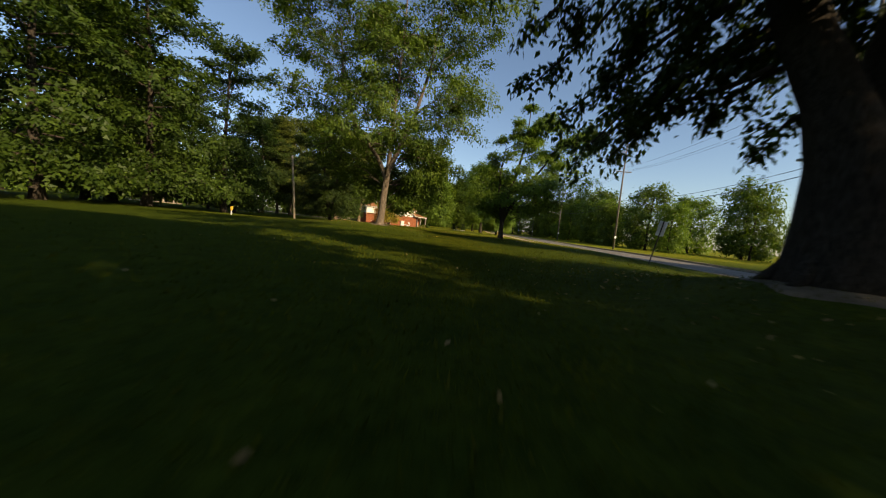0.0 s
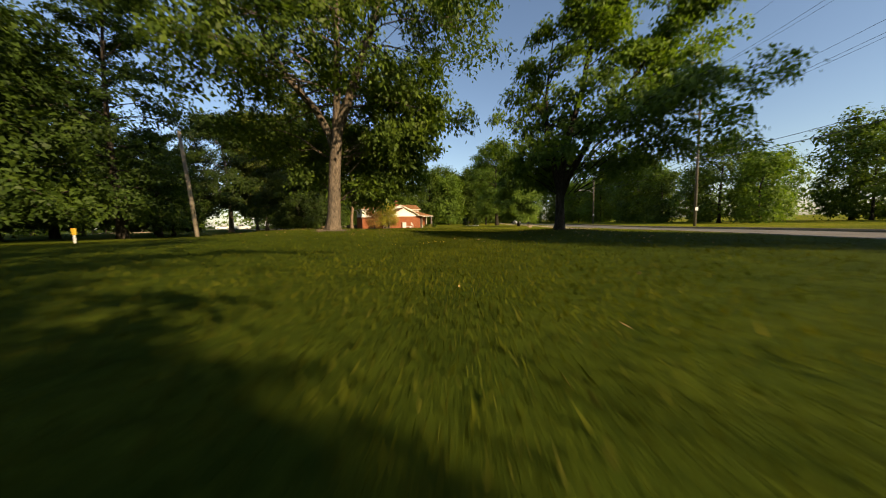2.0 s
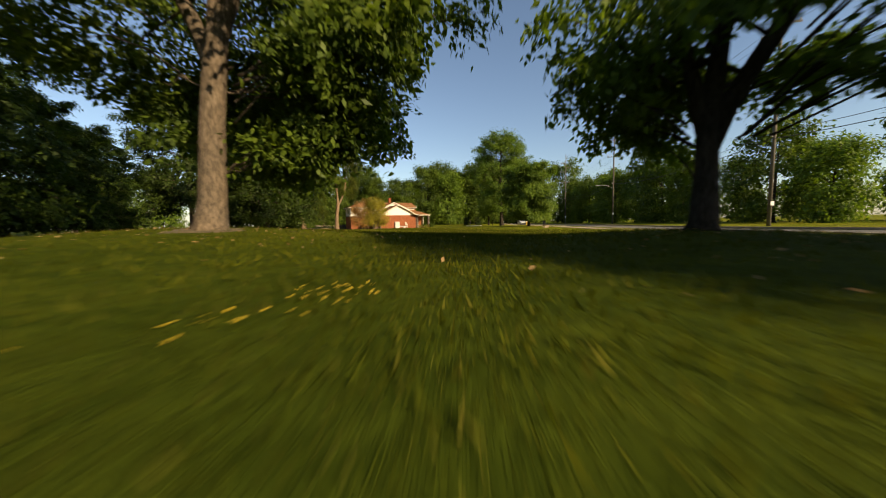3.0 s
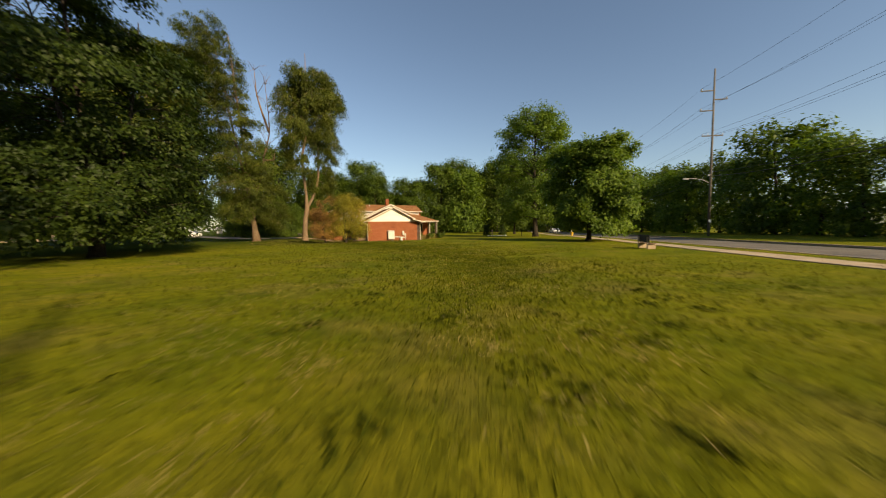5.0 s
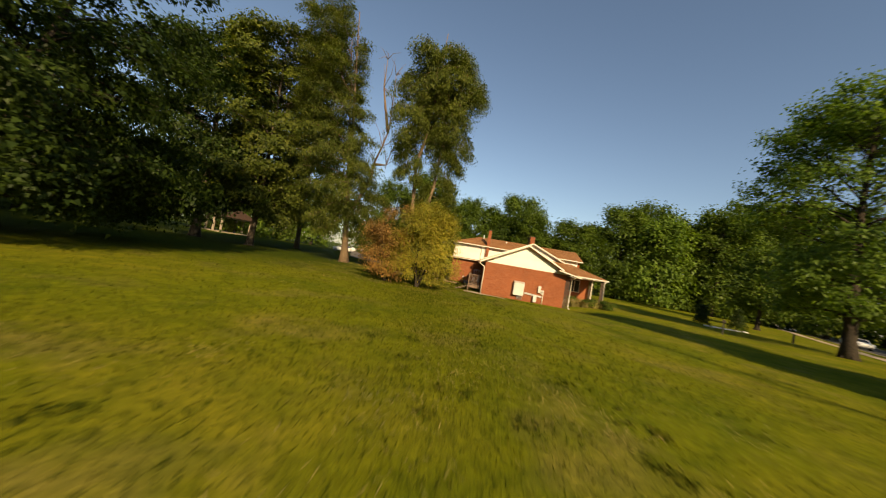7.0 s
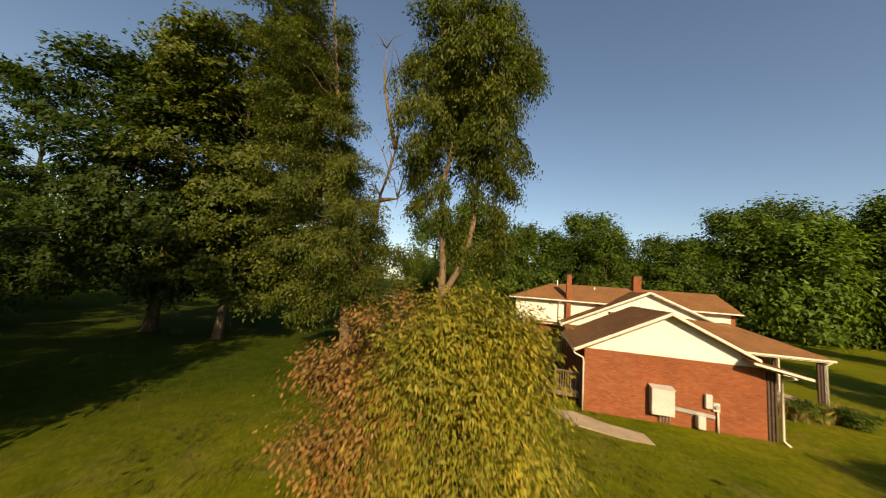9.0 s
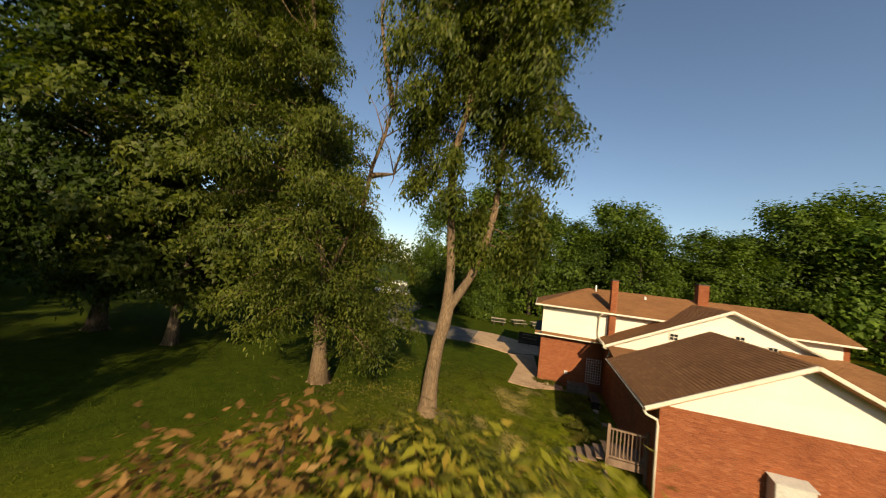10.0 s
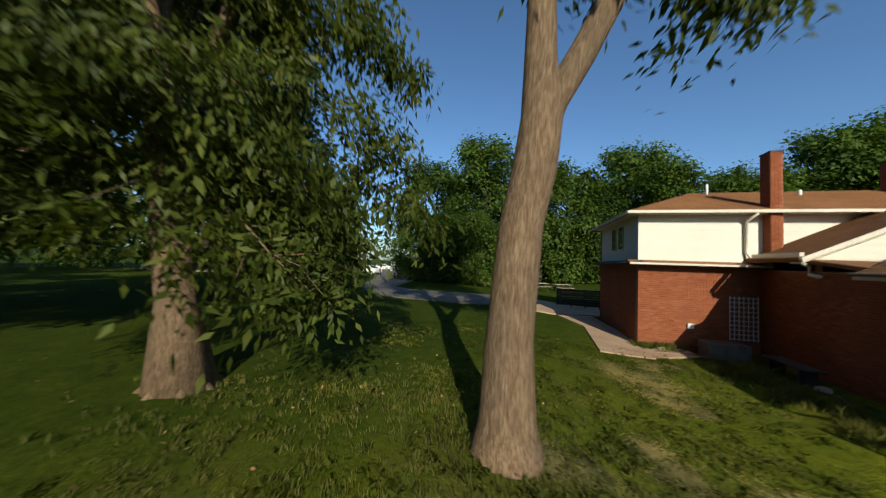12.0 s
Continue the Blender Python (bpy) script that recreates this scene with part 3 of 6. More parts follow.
def roof_plane(corners, thick=0.12, single=0, label=""):
    """A roof slope: a solid deck and overlapping shingle courses. corners: eave start, eave end, top end, top start, as seen from outside."""
    p = [Vector(c) for c in corners]
    e = (p[1] - p[0]).normalized()
    nrm = e.cross(p[-1] - p[0]).normalized()
    if nrm.z < 0:
        nrm = -nrm
    up = nrm.cross(e)
    if up.z < 0:
        up = -up
    bm = bmesh.new()
    prism(bm, [c - nrm * thick for c in p], nrm * (thick - 0.004))
    slope = part("roof_slope", bm, SHINGLE, house, label)
    flat = [((c - p[0]).dot(e), (c - p[0]).dot(up)) for c in p]
    top = max(f[1] for f in flat)
    joined, made, row, rng = [], 0, 0, np.random.default_rng(int(top * 100))

    def span(h):
        xs = []
        for (a, b), (c, d) in zip(flat, flat[1:] + flat[:1]):
            if (b - h) * (d - h) <= 0 and b != d:
                xs.append(a + (c - a) * (h - b) / (d - b))
        return (min(xs), max(xs)) if len(xs) > 1 else None

    h = 0.0
    while h < top - 0.02:
        s = span(h + SHINGLE_E * 0.5)
        if s:
            x = s[0] - (SHINGLE_W / 2 if row % 2 else 0)
            while x < s[1] - 0.01:
                a, b = max(s[0], x), min(s[1], x + SHINGLE_W)
                if b - a > 0.03:
                    lift = 0.016 + rng.uniform(0, 0.006)
                    whole = b - a > SHINGLE_W - 0.005
                    if whole and made < single:
                        m = Matrix((( *e, 0), (*up, 0), (*nrm, 0), (0, 0, 0, 1))).transposed()
                        ob = new("shingle", SHINGLE_MESH)
                        ob.parent = slope
                        ob.matrix_basis = Matrix.Translation(p[0] + e * a + up * h + nrm * (lift - 0.011)) @ m @ Matrix.Rotation(-0.075, 4, "X")
                        made += 1
                    else:
                        g = 0.007
                        c0, c1 = p[0] + e * (a + g) + up * h, p[0] + e * (b - g) + up * h
                        d1, d0 = c1 + up * (SHINGLE_E + 0.01), c0 + up * (SHINGLE_E + 0.01)
                        joined.append([c0 + nrm * lift, c1 + nrm * lift, d1 + nrm * 0.004, d0 + nrm * 0.004])
                        joined.append([c0, c1, c1 + nrm * lift, c0 + nrm * lift])
                x += SHINGLE_W
        h += SHINGLE_E
        row += 1
    if joined:
        ob = new("shingles", quads("shingles", np.array([[tuple(v) for v in q] for q in joined]), SHINGLE))
        ob.parent = slope
        tagged(ob, kind="stuff")
    return slope


def bar(name, a, b, w, h, mat, parent, label=""):
    """A straight board from a to b, w wide and h high."""
    a, b = Vector(a), Vector(b)
    d = (b - a).normalized()
    side = d.cross(Vector((0, 0, 1)))
    side = side.normalized() if side.length > 0.01 else Vector((1, 0, 0))
    up = side.cross(d)
    bm = bmesh.new()
    prism(bm, [a - side * w / 2 - up * h / 2, a + side * w / 2 - up * h / 2, a + side * w / 2 + up * h / 2, a - side * w / 2 + up * h / 2], b - a)
    return part(name, bm, mat, parent, label)


def pipe(name, pts, r, mat, parent, label="", sides=8):
    return part(name, tube(bmesh.new(), pts, r, sides), mat, parent, label)


# front block: brick up to the gable, cream boards above
W1, EAVE1, RIDGE1, APEX1 = 7.40, 2.02, 4.15, 3.66
front = part("front_wall", boxed(0, 0, BASE - 0.4, W1, 0.25, 2.1), MORTAR, house, "red brick gable wall")
brick_face(front, 0.0, W1, BASE, 2.08, 0.0, single=lambda u, z: u < 2.2 and 0.2 < z < 2.1 )
gable = part("gable", prism(bmesh.new(), [(-0.1, 0.01, 2.07), (W1 + 0.1, 0.01, 2.07), (APEX1, 0.01, RIDGE1 - 0.05)], (0, 0.2, 0)), SIDING, house, "cream boarded gable")
gable_boards(gable, -0.1, W1 + 0.1, 2.07, APEX1, RIDGE1 - 0.06, 0.0)
west = part("west_wall", boxed(0, 0.25, BASE - 0.4, 0.25, 10.1, 2.05), MORTAR, house, "shaded red brick side wall")
brick_face(west, 0.25, 10.05, BASE, 2.05, 0.0, along="v")
part("east_wall", boxed(W1 - 0.25, 0.25, BASE - 0.4, W1, 8.0, 2.0), BRICK, house)
SL1 = (RIDGE1 - EAVE1) / (APEX1 + 0.52)
roof_plane([(-0.52, 6.1, EAVE1), (-0.52, -0.45, EAVE1), (APEX1, -0.45, RIDGE1), (APEX1, 5.9, RIDGE1)], single=290, label="brown shingled roof slope")
roof_plane([(6.9, -0.45, RIDGE1 - SL1 * (6.9 - APEX1)), (6.9, 5.9, RIDGE1 - SL1 * (6.9 - APEX1)), (APEX1, 5.9, RIDGE1), (APEX1, -0.45, RIDGE1)])
part("back_gable", prism(bmesh.new(), [(-0.3, 5.6, EAVE1 - 0.1), (6.8, 5.6, EAVE1 - 0.1), (6.8, 5.6, RIDGE1 - SL1 * (6.8 - APEX1) - 0.14), (APEX1, 5.6, RIDGE1 - 0.14), (-0.3, 5.6, EAVE1 - 0.02)], (0, 0.12, 0)), SIDING, house)
part("saddle_roof", prism(bmesh.new(), [(-0.25, 5.72, 2.02), (-0.25, 7.98, 2.30), (-0.25, 7.98, 2.40), (-0.25, 5.72, 2.12)], (7.3, 0, 0)), SHINGLE, house, "low brown roof between the two gables")
roof_plane([(8.45, -0.85, 2.02), (8.45, 4.2, 2.02), (6.55, 4.2, 2.42), (6.55, -0.85, 2.42)], 0.08, label="low eave roof over the porch edge")
for a, b in (((-0.56, -0.47, EAVE1 - 0.03), (APEX1, -0.47, RIDGE1 - 0.03)), ((APEX1, -0.47, RIDGE1 - 0.03), (7.0, -0.47, RIDGE1 - SL1 * (7.0 - APEX1) - 0.03))):
    bar("rake_board", a, b, 0.05, 0.12, TRIM, house, "cream rake board")
    bar("soffit", (a[0], -0.22, a[2] - 0.08), (b[0], -0.22, b[2] - 0.08), 0.46, 0.02, TRIM, house)
bar("fascia", (-0.53, -0.45, EAVE1 - 0.08), (-0.53, 6.1, EAVE1 - 0.08), 0.05, 0.14, TRIM, house)
bar("gutter", (-0.59, -0.5, EAVE1 - 0.03), (-0.59, 6.1, EAVE1 - 0.03), 0.09, 0.08, DARKMETAL, house, "dark stained eave gutter")
bar("gutter_lip", (-0.638, -0.5, EAVE1 + 0.005), (-0.638, 6.1, EAVE1 + 0.005), 0.012, 0.025, TRIM, house, "pale lip of the gutter")
bar("fascia", (8.47, -0.87, 1.96), (8.47, 4.2, 1.96), 0.05, 0.10, TRIM, house)
bar("fascia", (6.5, -0.88, 2.36), (8.5, -0.88, 1.95), 0.05, 0.10, TRIM, house)
bar("soffit", (7.5, -0.4, 2.02), (8.4, -0.4, 1.92), 0.85, 0.02, TRIM, house)
pipe("downspout", [(-0.58, -0.4, EAVE1 - 0.08), (-0.5, -0.38, EAVE1 - 0.22), (-0.1, -0.12, EAVE1 - 0.42), (-0.05, -0.08, EAVE1 - 0.6), (-0.05, -0.08, BASE + 0.03)], 0.045, TRIM, house, "cream downspout")
pipe("downspout", [(7.95, -0.8, 1.92), (7.93, -0.5, 1.8), (7.88, -0.12, 1.75), (7.88, -0.12, BASE + 0.15), (7.95, -0.4, BASE + 0.03)], 0.05, TRIM, house, "cream downspout")
for u in (7.47, 7.60, 7.73):
    part("corner_post", boxed(u - 0.035, -0.03, BASE - 0.3, u + 0.035, 0.06, 1.98), BROWNPAINT, house)

# meters and boxes on the front wall
part("meter_cabinet", boxed(2.85, -0.42, -0.50, 3.78, -0.02, 0.66, bevel=0.02), BOXPAINT, house, "large beige metal cabinet")
part("cabinet_roof", prism(bmesh.new(), [(2.82, -0.46, 0.66), (3.81, -0.46, 0.66), (3.81, 0.0, 0.75), (2.82, 0.0, 0.75)], (0, 0, 0.02)), BOXPAINT, house)
for u in (3.3, 3.42, 3.55, 3.68):
    pipe("conduit", [(u, -0.15, -0.5), (u, -0.15, BASE + 0.1)], 0.025, GREYMETAL, house)
bar("pipe_run", (3.9, -0.08, -0.18), (5.45, -0.08, -0.30), 0.06, 0.16, GREYMETAL, house, "grey duct along the wall")
part("small_box", boxed(5.06, -0.2, 0.05, 5.32, -0.02, 0.66, bevel=0.015), BOXPAINT, house)
part("electric_meter", boxed(5.36, -0.16, -0.05, 5.62, -0.02, 0.32, bevel=0.015), BOXPAINT, house)
pipe("meter_dial", [(5.49, -0.24, 0.16), (5.49, -0.15, 0.16)], 0.085, GREYMETAL, house, "round grey meter dial", 16)
pipe("meter_pipe", [(5.56, -0.1, -0.05), (5.56, -0.1, BASE)], 0.04, TRIM, house)
part("gas_meter", boxed(4.7, -0.36, -0.85, 5.0, -0.02, -0.28, bevel=0.03), BOXPAINT, house)

# middle block: a wider, higher gable behind
G2V, A2U, A2Z = 8.0, 5.35, 5.20
mid = part("middle_wall", boxed(0.25, G2V, BASE, 7.4, G2V + 0.2, 2.4), MORTAR, house, "cream boarded wall of the middle block")
gable2 = part("gable", prism(bmesh.new(), [(-0.1, G2V, 2.4), (11.4, G2V, 2.4), (A2U, G2V, A2Z - 0.1)], (0, 0.2, 0)), SIDING, house, "cream boarded gable")
gable_boards(gable2, 0.0, 11.2, 2.45, A2U, A2Z - 0.12, G2V)
for u, z in ((2.95, 3.42), (5.85, 3.76), (7.2, 3.45)):
    w = part("gable_vent", boxed(u - 0.22, G2V - 0.05, z - 0.20, u + 0.22, G2V, z + 0.20), TRIM, house, "small cream framed window")
    part("pane", boxed(u - 0.18, G2V - 0.058, z - 0.16, u + 0.18, G2V - 0.045, z + 0.16), GLASS_DARK, w)
    part("mullion", boxed(u - 0.012, G2V - 0.07, z - 0.16, u + 0.012, G2V - 0.056, z + 0.16), TRIM, w)
    part("mullion", boxed(u - 0.18, G2V - 0.069, z - 0.012, u + 0.18, G2V - 0.057, z + 0.012), TRIM, w)
SL2 = (A2Z - 2.42) / (A2U + 0.45)
roof_plane([(-0.45, 10.4, 2.42), (-0.45, 7.6, 2.42), (A2U, 7.6, A2Z), (A2U, 13.0, A2Z)])
roof_plane([(12.6, 7.7, A2Z - SL2 * (12.6 - A2U) + 0.35), (12.6, 12.0, A2Z - SL2 * (12.6 - A2U) + 0.35), (A2U, 12.0, A2Z), (A2U, 7.6, A2Z)])
for a, b in (((-0.5, 7.58, 2.37), (A2U, 7.58, A2Z - 0.03)), ((A2U, 7.58, A2Z - 0.03), (10.0, 7.58, A2Z - (SL2 - 0.045) * (10.0 - A2U) - 0.03))):
    bar("rake_board", a, b, 0.05, 0.12, TRIM, house, "cream rake board")
    bar("soffit", (a[0], 7.8, a[2] - 0.1), (b[0], 7.8, b[2] - 0.1), 0.40, 0.02, TRIM, house)
bar("gutter", (-0.52, 7.55, 2.52), (-0.52, 9.5, 2.52), 0.11, 0.11, TRIM, house)
pipe("downspout", [(-0.5, 7.62, 2.45), (-0.38, 7.7, 2.25), (-0.1, 7.9, 2.2), (-0.1, 7.9, 1.95), (-0.3, 7.3, 1.9)], 0.05, TRIM, house, "cream downspout")

# porch roof and posts on the street side
roof_plane([(7.3, 4.0, 2.28), (12.65, 4.0, 2.28), (9.8, 7.75, 3.28), (7.3, 7.75, 3.55)], 0.1, label="brown shingled porch roof")
roof_plane([(12.65, 4.0, 2.28), (12.65, 9.5, 2.28), (9.8, 9.5, 3.28), (9.8, 7.75, 3.28)], 0.1)
bar("fascia", (7.3, 3.98, 2.22), (12.7, 3.98, 2.22), 0.05, 0.10, TRIM, house)
bar("fascia", (12.67, 3.95, 2.22), (12.67, 9.5, 2.22), 0.05, 0.10, TRIM, house)
part("porch_ceiling", boxed(7.4, 4.05, 2.10, 12.6, 8.0, 2.14), TRIM, house)
part("porch_floor", boxed(7.4, 3.9, -0.9, 12.5, 8.0, -0.35), CONCRETE, house, "concrete porch floor")
part("porch_wall", boxed(7.4, 8.0, -0.8, 12.2, 8.2, 2.4), BRICK, house, "brick wall behind the porch")
for u in (8.6, 10.6):
    w = part("window", boxed(u - 0.6, 7.93, 0.5, u + 0.6, 8.0, 1.9), TRIM, house, "dark window with cream frame")
    for k in (-1, 1):
        part("pane", boxed(u + k * 0.29 - 0.25, 7.92, 0.56, u + k * 0.29 + 0.25, 7.945, 1.84), GLASS_DARK, w)
for u, v in ((12.3, 4.35), (12.3, 7.6), (8.0, 4.1)):
    for du in (-0.13, 0.0, 0.13):
        part("porch_post", boxed(u + du - 0.04, v - 0.04, -0.5, u + du + 0.04, v + 0.06, 2.12), BROWNPAINT if du < 0.1 else TRIM, house)
pipe("downspout", [(12.55, 4.05, 2.15), (12.42, 4.2, 1.95), (12.42, 4.2, -0.4)], 0.045, TRIM, house)

# two-storey block behind: brick below, cream boards above, hipped roof
WU0, WU1, WV0, WV1, WZ, EZ, RZ, RV = -3.85, 11.25, 10.05, 16.0, 2.15, 4.08, 5.45, 13.0
wing = part("wing_wall", boxed(WU0, WV0, BASE - 0.5, WU1, WV0 + 0.25, WZ), MORTAR, house, "red brick ground floor wall")
brick_face(wing, WU0, 0.0, BASE - 0.08, WZ, WV0, single=lambda u, z: u < -1.7 and z < 0.9)
side = part("wing_side", boxed(WU0, WV0 + 0.25, BASE - 0.5, WU0 + 0.25, WV1, WZ), MORTAR, house, "shaded brick end wall")
brick_face(side, WV0 + 0.25, WV1, BASE - 0.08, WZ, WU0, along="v")
part("wing_back", boxed(WU0, WV1, BASE - 0.5, WU1, WV1 + 0.25, EZ), BRICK, house)
part("wing_east", boxed(WU1, WV0, BASE - 0.5, WU1 + 0.25, WV1, EZ), BRICK, house)
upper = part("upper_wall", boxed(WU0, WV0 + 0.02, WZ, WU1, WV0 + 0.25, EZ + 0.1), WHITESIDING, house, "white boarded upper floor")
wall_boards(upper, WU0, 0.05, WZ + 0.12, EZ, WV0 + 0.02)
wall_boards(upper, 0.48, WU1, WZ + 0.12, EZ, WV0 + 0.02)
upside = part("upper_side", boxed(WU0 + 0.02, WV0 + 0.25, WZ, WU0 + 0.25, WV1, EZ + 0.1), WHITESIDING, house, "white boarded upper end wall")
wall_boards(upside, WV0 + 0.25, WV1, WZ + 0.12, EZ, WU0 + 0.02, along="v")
for v in (12.3, 13.4):
    w = part("window", boxed(WU0 - 0.03, v - 0.35, 2.75, WU0 + 0.02, v + 0.35, 3.85), TRIM, house, "narrow window with cream frame")
    part("pane", boxed(WU0 - 0.045, v - 0.28, 2.82, WU0 - 0.025, v + 0.28, 3.78), GLASS_DARK, w)
part("ledge", prism(bmesh.new(), [(WU0 - 0.4, WV0 - 0.45, WZ + 0.03), (WU0 - 0.4, WV0 + 0.02, WZ + 0.16), (WU0 - 0.4, WV0 + 0.02, WZ + 0.02), (WU0 - 0.4, WV0 - 0.45, WZ - 0.03)], (4.4, 0, 0)), SHINGLE, house, "narrow ledge roof between the floors")
bar("ledge_fascia", (WU0 - 0.42, WV0 - 0.47, WZ + 0.02), (0.1, WV0 - 0.47, WZ + 0.02), 0.04, 0.07, TRIM, house)
part("side_ledge", prism(bmesh.new(), [(WU0 - 0.42, WV0 - 0.45, WZ + 0.03), (WU0 + 0.02, WV0 - 0.45, WZ + 0.15), (WU0 + 0.02, WV0 - 0.45, WZ - 0.02), (WU0 - 0.42, WV0 - 0.45, WZ - 0.04)], (0, 6.4, 0)), DARKWOOD, house)
OV = 0.5
roof_plane([(WU0 - OV, WV0 - OV, EZ + 0.04), (WU1 + OV, WV0 - OV, EZ + 0.04), (WU1 + OV, RV, RZ), (-0.95, RV, RZ)], label="brown shingled hipped roof")
roof_plane([(WU0 - OV, WV1 + OV, EZ + 0.04), (WU0 - OV, WV0 - OV, EZ + 0.04), (-0.95, RV, RZ)])
roof_plane([(WU1 + OV, WV1 + OV, EZ + 0.04), (WU0 - OV, WV1 + OV, EZ + 0.04), (-0.95, RV, RZ), (WU1 + OV, RV, RZ)])
part("gable_end", prism(bmesh.new(), [(WU1 + 0.1, WV0, EZ), (WU1 + 0.1, WV1, EZ), (WU1 + 0.1, RV, RZ - 0.1)], (0.15, 0, 0)), SIDING, house)
part("soffit", boxed(WU0 - OV, WV0 - OV, EZ - 0.05, WU1 + OV, WV0, EZ - 0.02), TRIM, house)
part("soffit", boxed(WU0 - OV, WV0, EZ - 0.05, WU0, WV1, EZ - 0.02), TRIM, house)
bar("fascia", (WU0 - OV - 0.02, WV0 - OV - 0.02, EZ), (WU1 + OV, WV0 - OV - 0.02, EZ), 0.05, 0.10, TRIM, house, "cream fascia board")
bar("fascia", (WU0 - OV - 0.02, WV0 - OV, EZ), (WU0 - OV - 0.02, WV1 + OV, EZ), 0.05, 0.10, TRIM, house)
pipe("downspout", [(-0.35, WV0 - 0.5, EZ - 0.08), (-0.45, WV0 - 0.1, EZ - 0.3), (-0.45, WV0 - 0.08, WZ + 0.5), (-0.3, WV0 - 0.2, WZ + 0.2), (0.1, WV0 - 0.4, WZ + 0.12)], 0.05, TRIM, house, "cream downspout")
pipe("roof_vent", [(-0.4, 12.6, 5.1), (-0.4, 12.6, 5.75)], 0.05, WHITEPAINT, house, "white roof vent pipe")
pipe("roof_vent", [(2.6, 12.2, 4.9), (2.6, 12.2, 5.35)], 0.06, WHITEPAINT, house)


def chimney(u0, v0, u1, v1, z0, z1):
    c = part("chimney", boxed(u0, v0, z0, u1, v1, z1), MORTAR, house, "red brick chimney")
    brick_face(c, u0, u1, z0, z1, v0)
    brick_face(c, u0, u1, z0, z1, v1, flip=True)
    brick_face(c, v0, v1, z0, z1, u0, along="v")
    brick_face(c, v0, v1, z0, z1, u1, along="v", flip=True)
    part("cap", boxed(u0 - 0.03, v0 - 0.03, z1, u1 + 0.03, v1 + 0.03, z1 + 0.06, bevel=0.01), DARKMETAL, c, "dark chimney cap")


chimney(0.10, 9.70, 0.44, 10.20, BASE, 6.15)
chimney(5.62, 12.3, 6.18, 12.86, 4.6, 6.5)

# deck with a rail on the west side
for k in range(2):
    bar("deck_rail", (-1.28, 0.75, 0.66 - 0.95 * k), (-0.05, 0.75, 0.62 - 0.95 * k), 0.08, 0.05, DECKWOOD, house, "weathered wooden deck rail")
for k in range(9):
    bar("baluster", (-1.14 + 0.125 * k, 0.75, -0.3), (-1.14 + 0.125 * k, 0.75, 0.64), 0.035, 0.035, DECKWOOD, house)
for u, v in ((-1.28, 0.75), (-0.05, 0.75)):
    part("deck_post", boxed(u - 0.05, v - 0.05, BASE - 0.2, u + 0.05, v + 0.05, 0.8), DECKWOOD, house)
for k in range(9):
    part("deck_plank", boxed(-1.3, 0.74 + 0.145 * k, -0.42, 0.0, 0.74 + 0.145 * k + 0.138, -0.38), DECKWOOD, house)
part("deck_rim", boxed(-1.32, 0.70, -0.62, 0.0, 0.74, -0.38), DECKWOOD, house)
for k in range(4):
    part("deck_step", boxed(-2.5 + 0.3 * k, 0.9, BASE + 0.13 * k, -2.18 + 0.3 * k, 1.95, BASE + 0.13 * k + 0.05), DECKWOOD, house)

# trellis
for k in range(7):
    bar("trellis_lath", (-0.97 + 0.138 * k, WV0 - 0.12, -0.45), (-0.97 + 0.138 * k, WV0 - 0.12, 1.1), 0.02, 0.015, WHITEPAINT, house)
for k in range(10):
    bar("trellis_lath", (-0.99, WV0 - 0.14, -0.4 + 0.16 * k), (-0.12, WV0 - 0.14, -0.4 + 0.16 * k), 0.015, 0.02, WHITEPAINT, house)


# ---- things round the house ----
def slab(name, corners, up, thick, mat, label, category, kind="structure"):
    """A poured slab over house-plan corners."""
    z = min(height_at(*house_xy(*c)) for c in corners) + up
    ob = part(name, prism(bmesh.new(), [(*house_xy(*c), z - thick) for c in corners], (0, 0, thick)), mat)
    return tagged(ob, label, category, kind=kind)


slab("path", [(-1.6, -0.9), (-0.5, -2.3), (1.0, -2.9), (2.15, -2.95), (2.05, -2.0), (0.8, -1.6), (-0.6, -0.7)], 0.12, 0.4, CONCRETE, "worn concrete path on the lawn", "path")


def draped(name, rows, across, up, mat, label, category):
    """A paved strip that follows the ground; rows of (start, end) in house-plan metres."""
    bm = bmesh.new()
    lines_ = []
    for (a, b), (c, d) in zip(rows, rows[1:]):
        n = max(2, int(math.dist(a, c)))
        for i in range(n):
            f = i / n
            lines_.append(((a[0] + (c[0] - a[0]) * f, a[1] + (c[1] - a[1]) * f), (b[0] + (d[0] - b[0]) * f, b[1] + (d[1] - b[1]) * f)))
    lines_.append(rows[-1])
    grid = []
    for a, b in lines_:
        grid.append([])
        for k in range(across + 1):
            f = k / across
            x, y = house_xy(a[0] + (b[0] - a[0]) * f, a[1] + (b[1] - a[1]) * f)
            grid[-1].append(bm.verts.new((x, y, height_at(x, y) + up)))
    for a, b in zip(grid, grid[1:]):
        for k in range(across):
            bm.faces.new((a[k], a[k + 1], b[k + 1], b[k]))
    edge = bmesh.ops.extrude_face_region(bm, geom=list(bm.faces))
    bmesh.ops.translate(bm, vec=(0, 0, -0.12), verts=[v for v in edge["geom"] if isinstance(v, bmesh.types.BMVert)])
    bmesh.ops.recalc_face_normals(bm, faces=bm.faces)
    return tagged(part(name, bm, mat), label, category, kind="structure")


